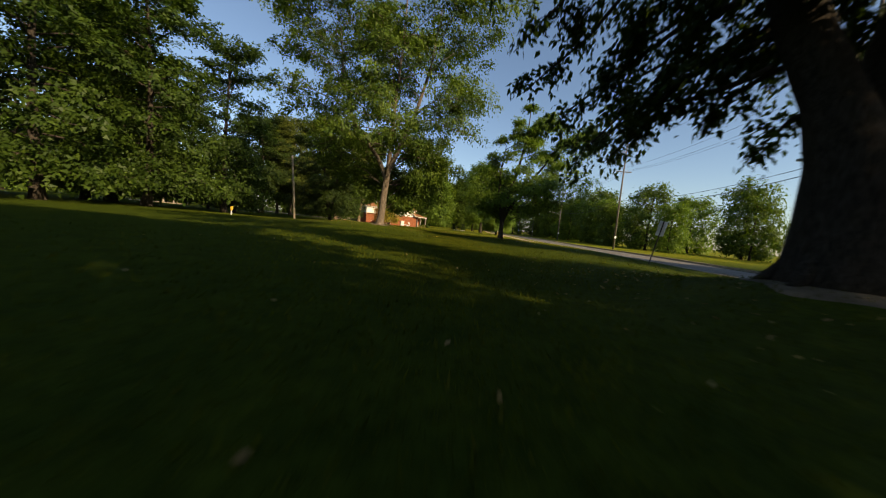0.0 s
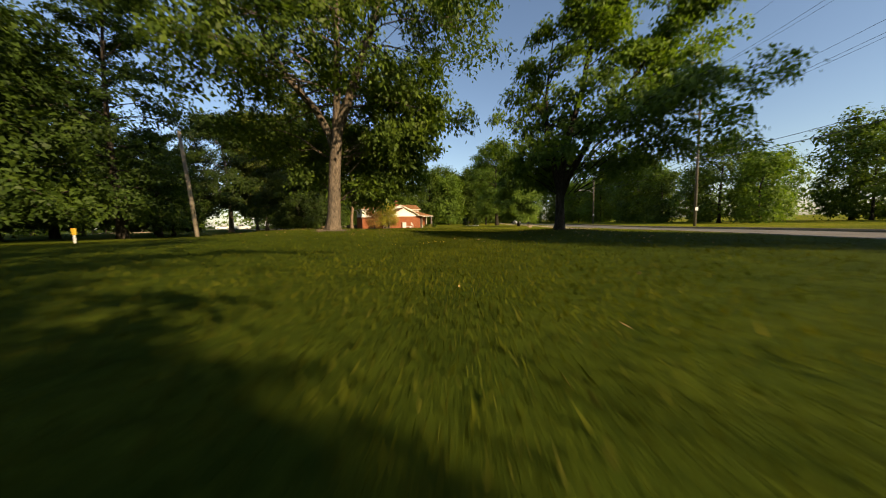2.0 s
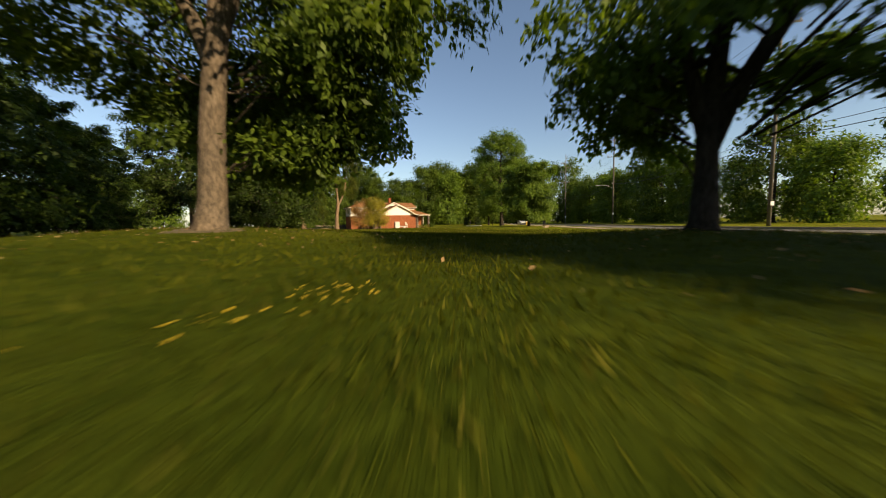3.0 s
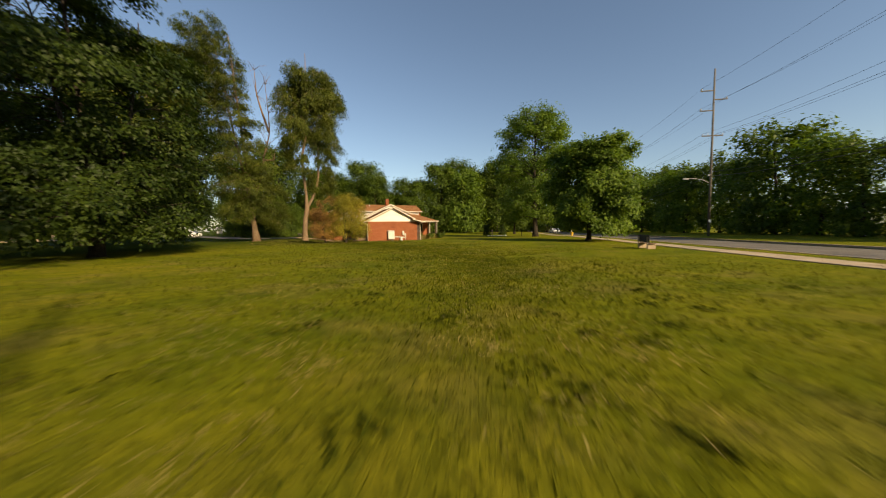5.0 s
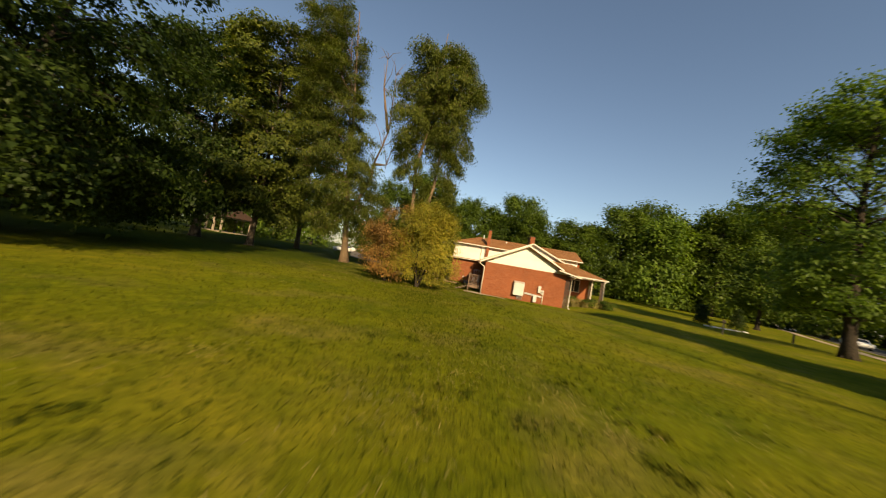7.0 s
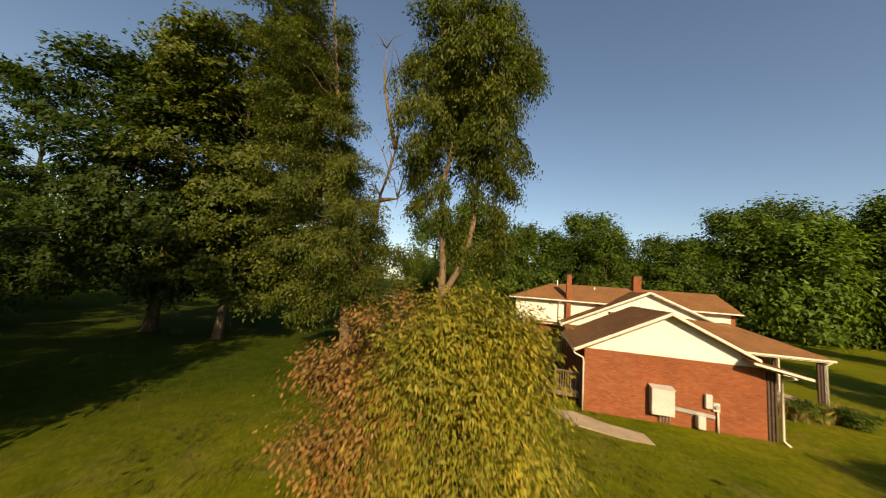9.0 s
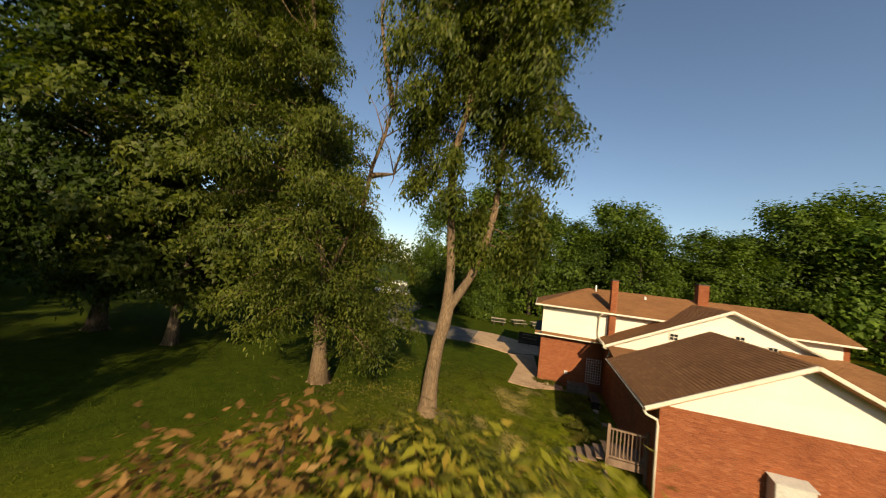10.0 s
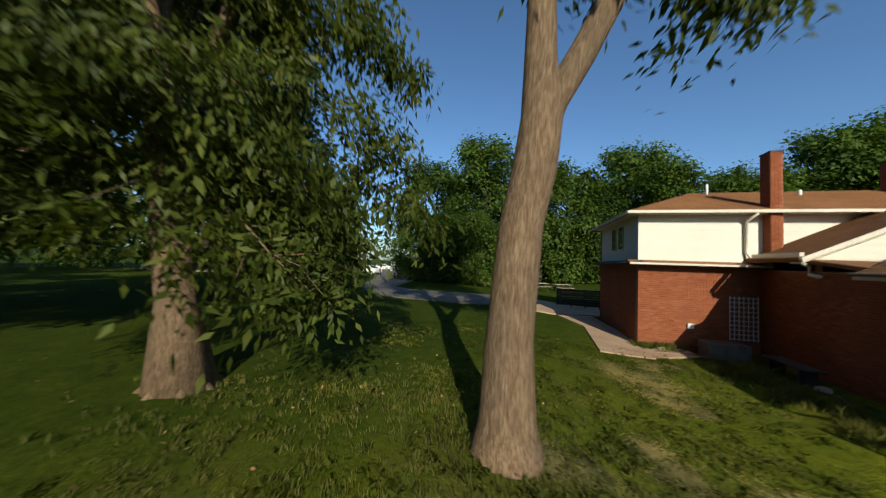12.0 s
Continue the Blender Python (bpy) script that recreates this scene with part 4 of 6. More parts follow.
draped("driveway", [((-9.6, 14.9), (-10.0, 20.8)), ((-12.5, 14.9), (-13.0, 21.2)), ((-16.0, 15.4), (-17.0, 21.4)), ((-19.0, 17.4), (-19.4, 23.4)), ((-22.6, 23.0), (-20.0, 27.6)), ((-25.5, 31.0), (-21.0, 33.0)),
                    ((-30.0, 41.0), (-26.0, 43.0)), ((-38.0, 57.0), (-34.0, 59.0)), ((-52.0, 85.0), (-47.0, 86.0))], 6, 0.06, ASPHALT, "grey driveway that curves away behind the house", "driveway")
draped("apron", [((-2.0, 16.8), (-2.0, 21.0)), ((-4.3, 16.7), (-4.3, 21.0)), ((-6.5, 14.8), (-6.5, 21.2)), ((-9.6, 14.9), (-10.0, 20.8))], 6, 0.065, PAVING, "pale concrete apron of the driveway", "driveway")
draped("pavement", [((-5.55, 8.1), (-3.88, 8.2)), ((-5.3, 12.6), (-3.88, 12.6)), ((-6.3, 14.75), (-4.25, 16.6))], 4, 0.05, PAVING, "concrete slab walk beside the brick wall", "pavement")
draped("pavement", [((-3.87, 8.3), (-3.87, 9.75)), ((-2.3, 9.0), (-2.3, 9.85))], 3, 0.045, PAVING, "narrow concrete strip along the foot of the wall", "pavement")


# ---- trees near the path ----
tree("big old shade tree with dark ridged bark", 6.9, 6.1, 19, 7.2, 0.56, 0.42, 11, leaf=0.15, count=46000, blade=True, boughs=38, side=7, leafmat=LEAF_DARK, barkmat=BARK_DARK, shape="round", rise=(20, 60), sag=0.2, droop=0.45, hang=0.25, spray=0.22, flare=0.4, ridges=7,
     paths=[([(0.1, 0, -0.3), (0.08, 0, 0.3), (0.05, 0.0, 1.0), (0.0, 0.0, 2.2), (-0.4, 0.1, 3.2), (-1.1, 0.25, 4.6), (-1.9, 0.5, 7.0), (-2.4, 0.7, 10.5), (-2.6, 0.8, 15.5)], [0.92, 0.76, 0.66, 0.6, 0.42, 0.36, 0.28, 0.18, 0.05]),
            ([(0.1, 0, 1.2), (0.3, 0, 2.4), (0.5, 0.0, 4.0), (1.0, -0.2, 7.0), (1.2, -0.4, 11.0), (1.2, -0.4, 16.5)], [0.55, 0.56, 0.46, 0.34, 0.2, 0.05])],
     extra=[(-5.7, 2.7, 4.9, 0.8, 4), (-5.3, 3.6, 4.2, 0.7, 4), (-4.2, 4.1, 3.4, 0.7, 4), (-3.2, 4.5, 2.7, 0.7), (-2.7, 3.5, 2.6, 0.7), (-6.6, 1.7, 5.4, 0.9), (-2.5, 2.5, 3.4, 0.8), (-1.4, 2.0, 3.2, 0.4, 3),
            (-0.2, 1.6, 2.7, 0.35, 3), (-4.3, 2.7, 5.6, 1.1), (-3.1, 2.1, 5.0, 0.9), (-2.1, 1.6, 4.8, 0.8), (-1.2, 1.2, 4.4, 0.6), (-2.4, 5.3, 3.0, 0.5, 4), (-2.3, 5.9, 3.5, 0.6, 4), (-3.4, 3.0, 4.2, 1.0), (-1.5, 0.5, 6.0, 1.3), (-2.5, 1.2, 6.2, 1.3), (0.3, 0.8, 6.5, 1.4), (-0.6, -1.0, 5.6, 1.2), (1.8, 0.4, 5.6, 1.3), (-1.0, -1.6, 4.4, 1.0), (0.2, -2.0, 4.2, 1.0), (-0.4, 1.0, 5.4, 1.0), (1.2, -1.2, 4.6, 1.0), (-1.8, -0.6, 5.0, 1.0), (1.5, 1.5, 5.0, 1.0), (0.5, 2.4, 4.8, 1.0)])
tree("tall silver maple with a forked grey trunk", -6.32, 31.42, 25.5, 11.2, 0.33, 0.25, 112, leaf=0.20, count=135000, blade=True, boughs=72, side=7, leafmat=LEAF_MAPLE, barkmat=BARK_GREY, shape="vase", rise=(16, 62), sag=0.2, droop=0.2, spray=0.40, limbs=0.8,
     paths=[([(0, 0, -0.3), (0.02, 0.0, 0.1), (0.08, 0.05, 0.8), (0.18, 0.12, 2.9), (0.36, 0.24, 5.1), (1.2, 0.4, 7.4), (2.6, 0.7, 11.4), (3.5, 0.9, 15.1), (4.2, 1.0, 21.5)], [0.55, 0.42, 0.35, 0.31, 0.29, 0.21, 0.17, 0.12, 0.04]),
            ([(0.28, 0.2, 4.2), (0.35, 0.3, 5.6), (0.42, 0.5, 7.7), (0.5, 0.8, 12.9), (0.7, 1.0, 17.0), (0.8, 1.0, 22.5)], [0.22, 0.22, 0.18, 0.14, 0.1, 0.04]),
            ([(0.26, 0.2, 4.0), (-0.1, 0.4, 5.2), (-0.9, 0.7, 6.6), (-2.7, 1.4, 8.6), (-4.3, 2.2, 11.2), (-5.4, 2.6, 15.0), (-6.0, 2.8, 19.5)], [0.2, 0.21, 0.19, 0.17, 0.13, 0.09, 0.03])],
     extra=[(5.9, 0.9, 8.4, 1.6), (5.8, 0.7, 6.4, 1.4), (5.4, 0.5, 4.1, 1.3), (6.6, 1.2, 12.0, 1.8), (7.4, 1.4, 14.2, 1.8), (4.4, 0.6, 3.4, 1.2), (5.9, -0.4, 5.2, 1.4), (4.6, 1.4, 5.4, 1.5), (3.4, 1.2, 2.9, 1.0), (2.4, 1.6, 2.1, 0.9), (4.2, 2.0, 2.4, 0.9), (1.6, 2.4, 1.7, 0.9), (3.5, 3.0, 3.5, 1.4), (1.5, 4.0, 3.6, 1.5), (-0.5, 5.0, 3.8, 1.6), (4.5, 4.5, 4.5, 1.6), (-3.0, 4.0, 4.0, 1.6), (-5.0, 3.0, 4.5, 1.6), (2.5, 5.5, 5.0, 1.8), (0.0, 3.0, 5.5, 1.6), (5.0, 2.5, 6.0, 1.6), (-4.0, 6.0, 5.5, 1.8), (3.0, 2.0, 7.0, 1.6), (-2.0, 2.5, 3.2, 1.3), (4.2, 6.0, 3.2, 1.4), (-6.5, 1.0, 5.5, 1.6)])
tree("young spreading tree with several dark stems", 5.07, 28.94, 12.0, 4.0, 0.2, 0.2, 13, leaf=0.15, count=52000, blade=True, boughs=40, side=8, leafmat=LEAF_BRIGHT, barkmat=BARK_DARK, crown_at=(1.6, -0.9), shape="cone", rise=(22, 60), sag=0.12, flat=0.25, droop=0.25, hang=0.22, spray=0.24, reach=0.34,
     extra=[(7.2, 0.4, 8.3, 1.1, 9), (6.8, -0.4, 6.4, 1.2, 9), (5.4, 0.4, 9.4, 1.1, 9), (4.3, 0.4, 10.6, 0.9), (3.6, 0.6, 11.4, 0.8), (-3.0, 0.3, 5.1, 0.7, 5), (-3.2, 0.2, 3.9, 0.7, 5), (-2.2, 0.4, 6.1, 0.7, 5), (-1.4, 0.4, 7.4, 0.7), (-2.6, 0.0, 2.7, 0.6, 5),
            (6.3, -1.2, 4.7, 1.2, 9), (4.8, -0.8, 3.6, 1.1), (2.2, -2.4, 2.6, 0.9), (4.2, -2.6, 3.0, 1.1), (5.6, -2.6, 4.0, 1.2), (7.2, -2.0, 3.2, 1.1), (6.4, -3.4, 5.2, 1.2), (3.2, -3.6, 4.6, 1.0), (-1.2, 2.2, 3.0, 0.7), (1.0, 2.4, 3.4, 0.8), (3.6, 1.8, 3.8, 0.9), (1.5, 0.1, 11.7, 0.7), (0.7, 0.2, 10.4, 0.8), (2.2, 0.2, 10.2, 0.8), (-0.6, 0.4, 8.8, 0.8), (2.6, -4.3, 4.6, 1.3), (3.8, -3.4, 5.2, 1.4), (5.0, -5.0, 5.0, 1.2), (2.2, -5.7, 4.4, 1.1), (4.5, -2.0, 6.6, 1.2), (0.3, 2.3, 3.0, 0.8), (0.8, 2.8, 3.6, 0.8), (-0.3, 2.0, 3.8, 0.7), (0.2, 3.0, 2.4, 0.5, 4), (0.9, 3.0, 2.1, 0.6, 4), (-0.8, 2.8, 2.5, 0.5, 4), (-0.3, 3.2, 2.7, 0.5, 4)],
     paths=[([(0, 0, -0.3), (0, 0, 0.1), (0.0, 0.0, 0.9), (0.0, 0.0, 1.9), (0.2, 0.05, 3.5), (0.9, 0.0, 6.0), (1.4, 0.0, 9.0), (1.5, 0.0, 11.6)], [0.34, 0.24, 0.19, 0.175, 0.14, 0.11, 0.07, 0.02]),
            ([(0.0, 0.0, 1.4), (0.3, -0.1, 2.3), (1.0, -0.3, 3.6), (2.2, -0.5, 5.4), (3.3, -0.6, 7.0), (4.4, -0.5, 8.4)], [0.16, 0.15, 0.13, 0.1, 0.07, 0.03]),
            ([(0.0, 0.0, 1.5), (-0.2, 0.1, 2.6), (-0.5, 0.3, 4.2), (-0.5, 0.5, 6.0), (-0.2, 0.5, 8.6)], [0.14, 0.13, 0.1, 0.07, 0.02])])
tree("round green lawn tree beside the pavement", 12.2, 74.0, 10.6, 4.7, 0.22, 0.14, 14, leaf=0.23, count=60000, boughs=54, side=7, spray=0.34, leafmat=LEAF_BRIGHT, barkmat=BARK_DARK, stems=2, fork=0.2, rise=(14, 62), flat=0.55)
tree("tall full lawn tree beside the pavement", 11.2, 95.9, 22.5, 7.4, 0.42, 0.12, 15, leaf=0.27, count=52000, boughs=58, side=7, spray=0.45, leafmat=LEAF_BRIGHT, barkmat=BARK_DARK, rise=(14, 64), flat=0.55, sag=0.12)
tree("low-branched dark tree on the lawn", -20.3, 57.2, 16.5, 7.6, 0.28, 0.12, 16, leaf=0.18, count=125000, boughs=64, side=7, spray=0.40, flat=0.25, leafmat=LEAF_DARK, barkmat=BARK_DARK, stems=3, fork=0.06, rise=(4, 52), sag=0.25,
     extra=[(-1.9, 8.6, 2.2, 1.6, 9), (-2.3, 8.3, 3.5, 1.6, 9), (-3.2, 8.0, 1.5, 1.3, 8), (-4.0, 7.6, 3.6, 1.6, 9), (-5.4, 7.2, 1.4, 1.4, 8), (-2.9, 7.6, 4.9, 1.6, 9), (-5.1, 7.0, 5.4, 1.8, 9), (-0.6, 7.8, 3.0, 1.6, 8), (-7.0, 5.6, 1.2, 1.4, 8)])
tree("broad tree with a flared grey trunk", -40.4, 71.0, 23.0, 8.6, 0.42, 0.20, 17, leaf=0.29, count=66000, boughs=54, side=6, spray=0.5, leafmat=LEAF_DARK, barkmat=BARK_GREY, sag=0.26, shape="column")
tree("leafy tree with a leaning grey trunk", -35.7, 74.3, 25.0, 6.8, 0.30, 0.13, 18, leaf=0.27, count=72000, boughs=60, side=6, spray=0.44, leafmat=LEAF_OLIVE, barkmat=BARK_GREY, lean=(0.04, 0.02), shape="vase", rise=(14, 66))
tree("tall leafy tree with a flared trunk, low branches and dead limbs", -26.85, 79.52, 26.5, 4.9, 0.34, 0.12, 19, leaf=0.155, slim=0.68, count=150000, blade=True, boughs=72, side=7, stems=2, fork=0.26, shape="column", rise=(10, 68), sag=0.25, spray=0.30, flat=0.5, crown_at=(-1.0, -3.0), leafmat=LEAF_OLIVE, barkmat=BARK_TAN, droop=0.35, hang=0.3, lean=(-0.05, -0.10), flare=0.8, limbs=0.55, ridges=7,
     extra=[(1.9, 2.1, 2.5, 1.0), (2.5, 2.6, 4.6, 1.2), (2.1, 2.3, 6.6, 1.2), (2.9, 3.0, 3.2, 0.9), (2.7, 2.8, 5.8, 0.8), (1.2, 0.2, 4.0, 1.2), (1.5, 0.8, 8.2, 1.0), (2.1, 1.4, 2.1, 0.7), (1.4, 2.0, 1.9, 0.7), (-0.2, -1.6, 5.4, 1.0)] + [(1.3 - 0.05 * z, -0.7 - 0.1 * z, z, 1.0) for z in (8.5, 10.0, 11.5, 13.0, 14.5, 16.0, 17.5, 19.0, 20.5)],
     bare=([(-0.1, -0.1, 5.5), (0.45, 0.45, 7.4), (0.75, 0.75, 8.8), (0.85, 0.9, 10.8), (1.25, 1.15, 12.4), (1.55, 1.35, 14.2), (1.5, 1.3, 16.5), (1.3, 1.2, 20.0)], [(1.5, 1.3, 14.0), (0.9, 0.9, 16.5), (0.5, 0.6, 18.5), (0.4, 0.5, 21.5)],
           [(0.9, 0.9, 10.4), (1.3, 1.3, 10.5), (1.7, 1.7, 10.6), (1.9, 1.9, 12.2)]))
tree("tall tan-barked forked tree with a narrow drooping crown", -21.78, 82.2, 26.0, 5.3, 0.29, 0.5, 20, leaf=0.19, slim=0.68, count=105000, blade=True, boughs=54, side=7, shape="vase", rise=(22, 70), sag=0.2, spray=0.29, flat=0.8, leafmat=LEAF_OLIVE, barkmat=BARK_TAN, droop=0.6, hang=0.85, flare=0.3, ridges=7, limbs=0.8, reach=0.36,
     extra=[(2.5, 2.4, 7.2, 0.7), (2.2, 2.2, 6.6, 0.5, 4), (2.9, 2.7, 8.2, 0.8), (2.7, 2.6, 9.6, 0.9), (3.2, 2.9, 11.4, 1.0), (0.5, 0.5, 7.6, 0.4, 4), (-1.2, -1.2, 10.2, 0.8), (1.1, 0.9, 7.4, 0.4, 4), (-1.5, -1.4, 11.6, 0.9), (-1.6, -1.5, 13.0, 1.0), (0.9, 0.6, 8.8, 0.5, 4), (1.0, -1.0, 9.4, 0.6, 4), (0.8, -0.9, 11.0, 0.7, 4), (2.1, 0.5, 10.8, 0.7, 4)],
     paths=[([(0, 0, -0.3), (0.0, 0.0, 0.05), (0.0, 0.0, 0.45), (0.0, 0.0, 1.5), (0.09, 0.08, 3.0), (0.21, 0.2, 3.8), (0.27, 0.25, 4.5), (0.25, 0.22, 5.3), (0.26, 0.2, 6.2), (0.15, -0.05, 8.8), (0.1, -0.3, 11.0), (0.6, -0.1, 13.5), (0.8, 0.1, 18.0), (0.8, 0.2, 24.5)],
             [0.56, 0.47, 0.375, 0.315, 0.29, 0.295, 0.28, 0.22, 0.19, 0.165, 0.145, 0.12, 0.09, 0.03]),
            ([(0.16, 0.15, 3.4), (0.22, 0.2, 4.0), (0.38, 0.35, 4.7), (0.65, 0.6, 5.35), (0.92, 0.86, 6.1), (1.3, 1.15, 7.6), (1.5, 1.3, 9.0), (1.55, 1.35, 11.4), (1.5, 1.4, 15.0), (1.4, 1.3, 19.0)], [0.14, 0.18, 0.2, 0.195, 0.185, 0.165, 0.145, 0.12, 0.08, 0.03])])
tree("small lawn tree with yellowing leaves", -12.8, 74.2, 4.9, 2.9, 0.10, 0.08, 21, leaf=0.098, slim=0.66, count=54000, blade=True, boughs=50, side=7, leafmat=LEAF_YELLOW, barkmat=BARK_DARK, crown_at=(0.5, -0.4), stems=4, fork=0.05, droop=0.12, hang=0.05, flare=0.3, name="small_tree", shape="cone", spray=0.22, rise=(18, 70), flat=0.95, sag=0.08,
     extra=[(0.3, 0.2, 4.9, 0.35, 3), (-0.3, 0.0, 4.8, 0.35, 3), (0.7, -0.4, 5.0, 0.35, 3), (1.1, 0.2, 4.6, 0.3, 3), (0.0, -0.7, 4.7, 0.3, 3)])
tree("low shrub with rusty brown leaves", -14.5, 73.1, 3.7, 1.9, 0.06, 0.08, 22, leaf=0.09, count=16000, blade=True, boughs=34, side=6, leafmat=LEAF_RUST, barkmat=BARK_DARK, stems=3, fork=0.05, droop=0.12, hang=0.05, flare=0.2, name="shrub", category="shrub", spray=0.18, rise=(22, 72), flat=0.9, sag=0.08,
     extra=[(0.2, 0.5, 4.9, 0.35, 3), (-0.5, -0.3, 4.5, 0.3, 3), (0.8, 0.3, 4.7, 0.35, 3), (-0.9, 0.6, 4.3, 0.3, 3), (0.5, -0.6, 4.4, 0.3, 3), (1.0, 0.9, 4.8, 0.35, 3)])

# trees behind the start, which shade it
tree("large shade tree beside the road", 11.0, -8.7, 19, 7.0, 0.5, 0.2, 23, leaf=0.42, count=22000, boughs=44, leafmat=LEAF_DARK, twigs=False, spray=0.6)
tree("large shade tree on the lawn", 3.0, -9.0, 18, 8.5, 0.5, 0.2, 24, leaf=0.42, count=20000, boughs=44, leafmat=LEAF_DARK, twigs=False, spray=0.6)
tree("tall shade tree on the far verge of the road", 29.4, 9.6, 19.5, 7.5, 0.45, 0.18, 28, leaf=0.42, count=34000, boughs=56, shape="column", leafmat=LEAF_DARK, twigs=False, spray=0.6)
tree("large shade tree across the road", 22.8, -6.7, 15.5, 7.0, 0.4, 0.2, 27, leaf=0.40, count=14000, boughs=44, leafmat=LEAF_DARK, twigs=False, spray=0.6)

# ---- woods ----
wood_kinds = []
for k, (h, r, mat) in enumerate(((25, 8.0, LEAF_WOOD), (23, 7.6, LEAF_WOOD), (24, 7.4, LEAF_WOOD))):
    wood_kinds.append(tree("tall dense woodland tree, leafy to the ground", -30 - 7 * k, 24 + 12 * k, h, r, 0.36, 0.05, 40 + k, leaf=0.30, count=31000, boughs=46, side=6, shape="column", rise=(2, 60), sag=0.28, flat=0.22, leafmat=mat, group="trees of the wood", twigs=False, spray=0.46))
for i, (x, y) in enumerate(((-27, 39.5), (-28.5, 13), (-29, 31.5), (-36, 8), (-46, 26), (-34, 52), (-48, 46), (-44, 60), (-31, 1), (-58, 62), (-40, 36), (-30, 46), (-42, -8))):
    w = copy_thing(wood_kinds[i % 3], pose(x, y, height_at(x, y), 0, 0, 67 * i + 20))
    if i in (0, 5, 7, 11):
        w.scale = {0: (0.88, 0.88, 0.9), 7: (0.7, 0.7, 0.62)}.get(i, (0.55, 0.55, 0.5))

belt_kinds = []
for k, (h, r, mat) in enumerate(((16.5, 6.2, LEAF_MAPLE), (14.5, 5.8, LEAF_WOOD), (17.5, 6.0, LEAF_MAPLE), (12.5, 5.6, LEAF_MAPLE))):
    x, y = house_xy(-6 + 8 * k, 43 + (k % 2) * 4)
    belt_kinds.append(tree("dense green tree in a belt of woods", x, y, h, r, 0.3, 0.05, 60 + k, leaf=0.36, count=17000, boughs=30, side=4, leafmat=mat, group="trees of the belt", twigs=False, spray=0.6, rise=(4, 64), sag=0.12, flat=0.95))
far_kinds = []
for k, (h, r, mat, x, y) in enumerate(((16.5, 6.2, LEAF_MAPLE, 62, 66), (14.5, 5.8, LEAF_BRIGHT, 60, 78))):
    far_kinds.append(tree("dense green tree in a far row of woods", x, y, h, r, 0.3, 0.04, 70 + k, leaf=0.5, count=8000, boughs=26, side=4, leafmat=mat, group="trees of the belt", twigs=False, spray=0.7, rise=(4, 64), sag=0.12, flat=0.95))
rb = random.Random(5)
places = []
for i in range(19):                                            # behind the house
    u = -24 + 5.5 * i + rb.uniform(-2, 2)
    places.append((*house_xy(u, 49 + (i % 2) * 5 + rb.uniform(-3, 3)), 1.02 + 0.008 * max(0, u) + 0.38 * rb.random()))
for i in range(4):                                             # across the driveway
    places.append((*house_xy(-10.5 - 3.6 * i + rb.uniform(-0.6, 0.6), 29.5 + 1.8 * i + rb.uniform(-1, 1)), 0.52 + 0.12 * rb.random()))
for i in range(15):                                            # across the road
    y = 60 + 6.2 * i
    places.append((37.0 + SLANT * y + rb.uniform(-2, 2), y, (0.6 if i < 4 else 0.85) + 0.25 * rb.random()))
for i in range(7):
    places.append((60 + rb.uniform(-3, 3), 20 + 7 * i, 0.55 + 0.2 * rb.random()))
for i in range(8):                                             # street end
    places.append((-2 + 9 * i, 150 + rb.uniform(-8, 8), 1.1 + 0.3 * rb.random()))
for i in range(7):                                             # far side of the western lawn
    places.append((-82 + rb.uniform(-5, 5), 58 + 9 * i, 0.9 + 0.3 * rb.random()))
for i, (x, y, s) in enumerate(places):
    w = copy_thing(belt_kinds[i % 4] if i < 23 else far_kinds[i % 2], pose(x, y, height_at(x, y), 0, 0, rb.uniform(0, 360)))
    w.scale = (s, s, s * rb.uniform(0.9, 1.1))


def far_woods():
    """A ring of distant trees that closes the horizon."""
    rng = np.random.default_rng(77)
    c, s = [], []
    for i in range(330):
        a = 2 * math.pi * i / 330
        r = 190 + rng.uniform(-15, 40)
        h = rng.uniform(11, 20)
        for k in range(14):
            q = rng.normal(size=3)
            q /= np.linalg.norm(q)
            c.append((r * math.sin(a) + q[0] * 4.5, 60 + r * math.cos(a) + q[1] * 4.5, max(0.4, h * 0.52 + q[2] * h * 0.46)))
            s.append(1.3)
    n = rng.normal(size=(len(c), 3)) * 0.4 + (0, -0.3, 0.7)
    p = leaf_quads(rng, np.array(c), n / np.linalg.norm(n, axis=1)[:, None], np.array(s), 9, 1.5, 0.7)
    return tagged(new("far_woods", quads("far_woods", p, LEAF_MAPLE)), "distant green woods all round the horizon", "woods", kind="stuff")


far_woods()


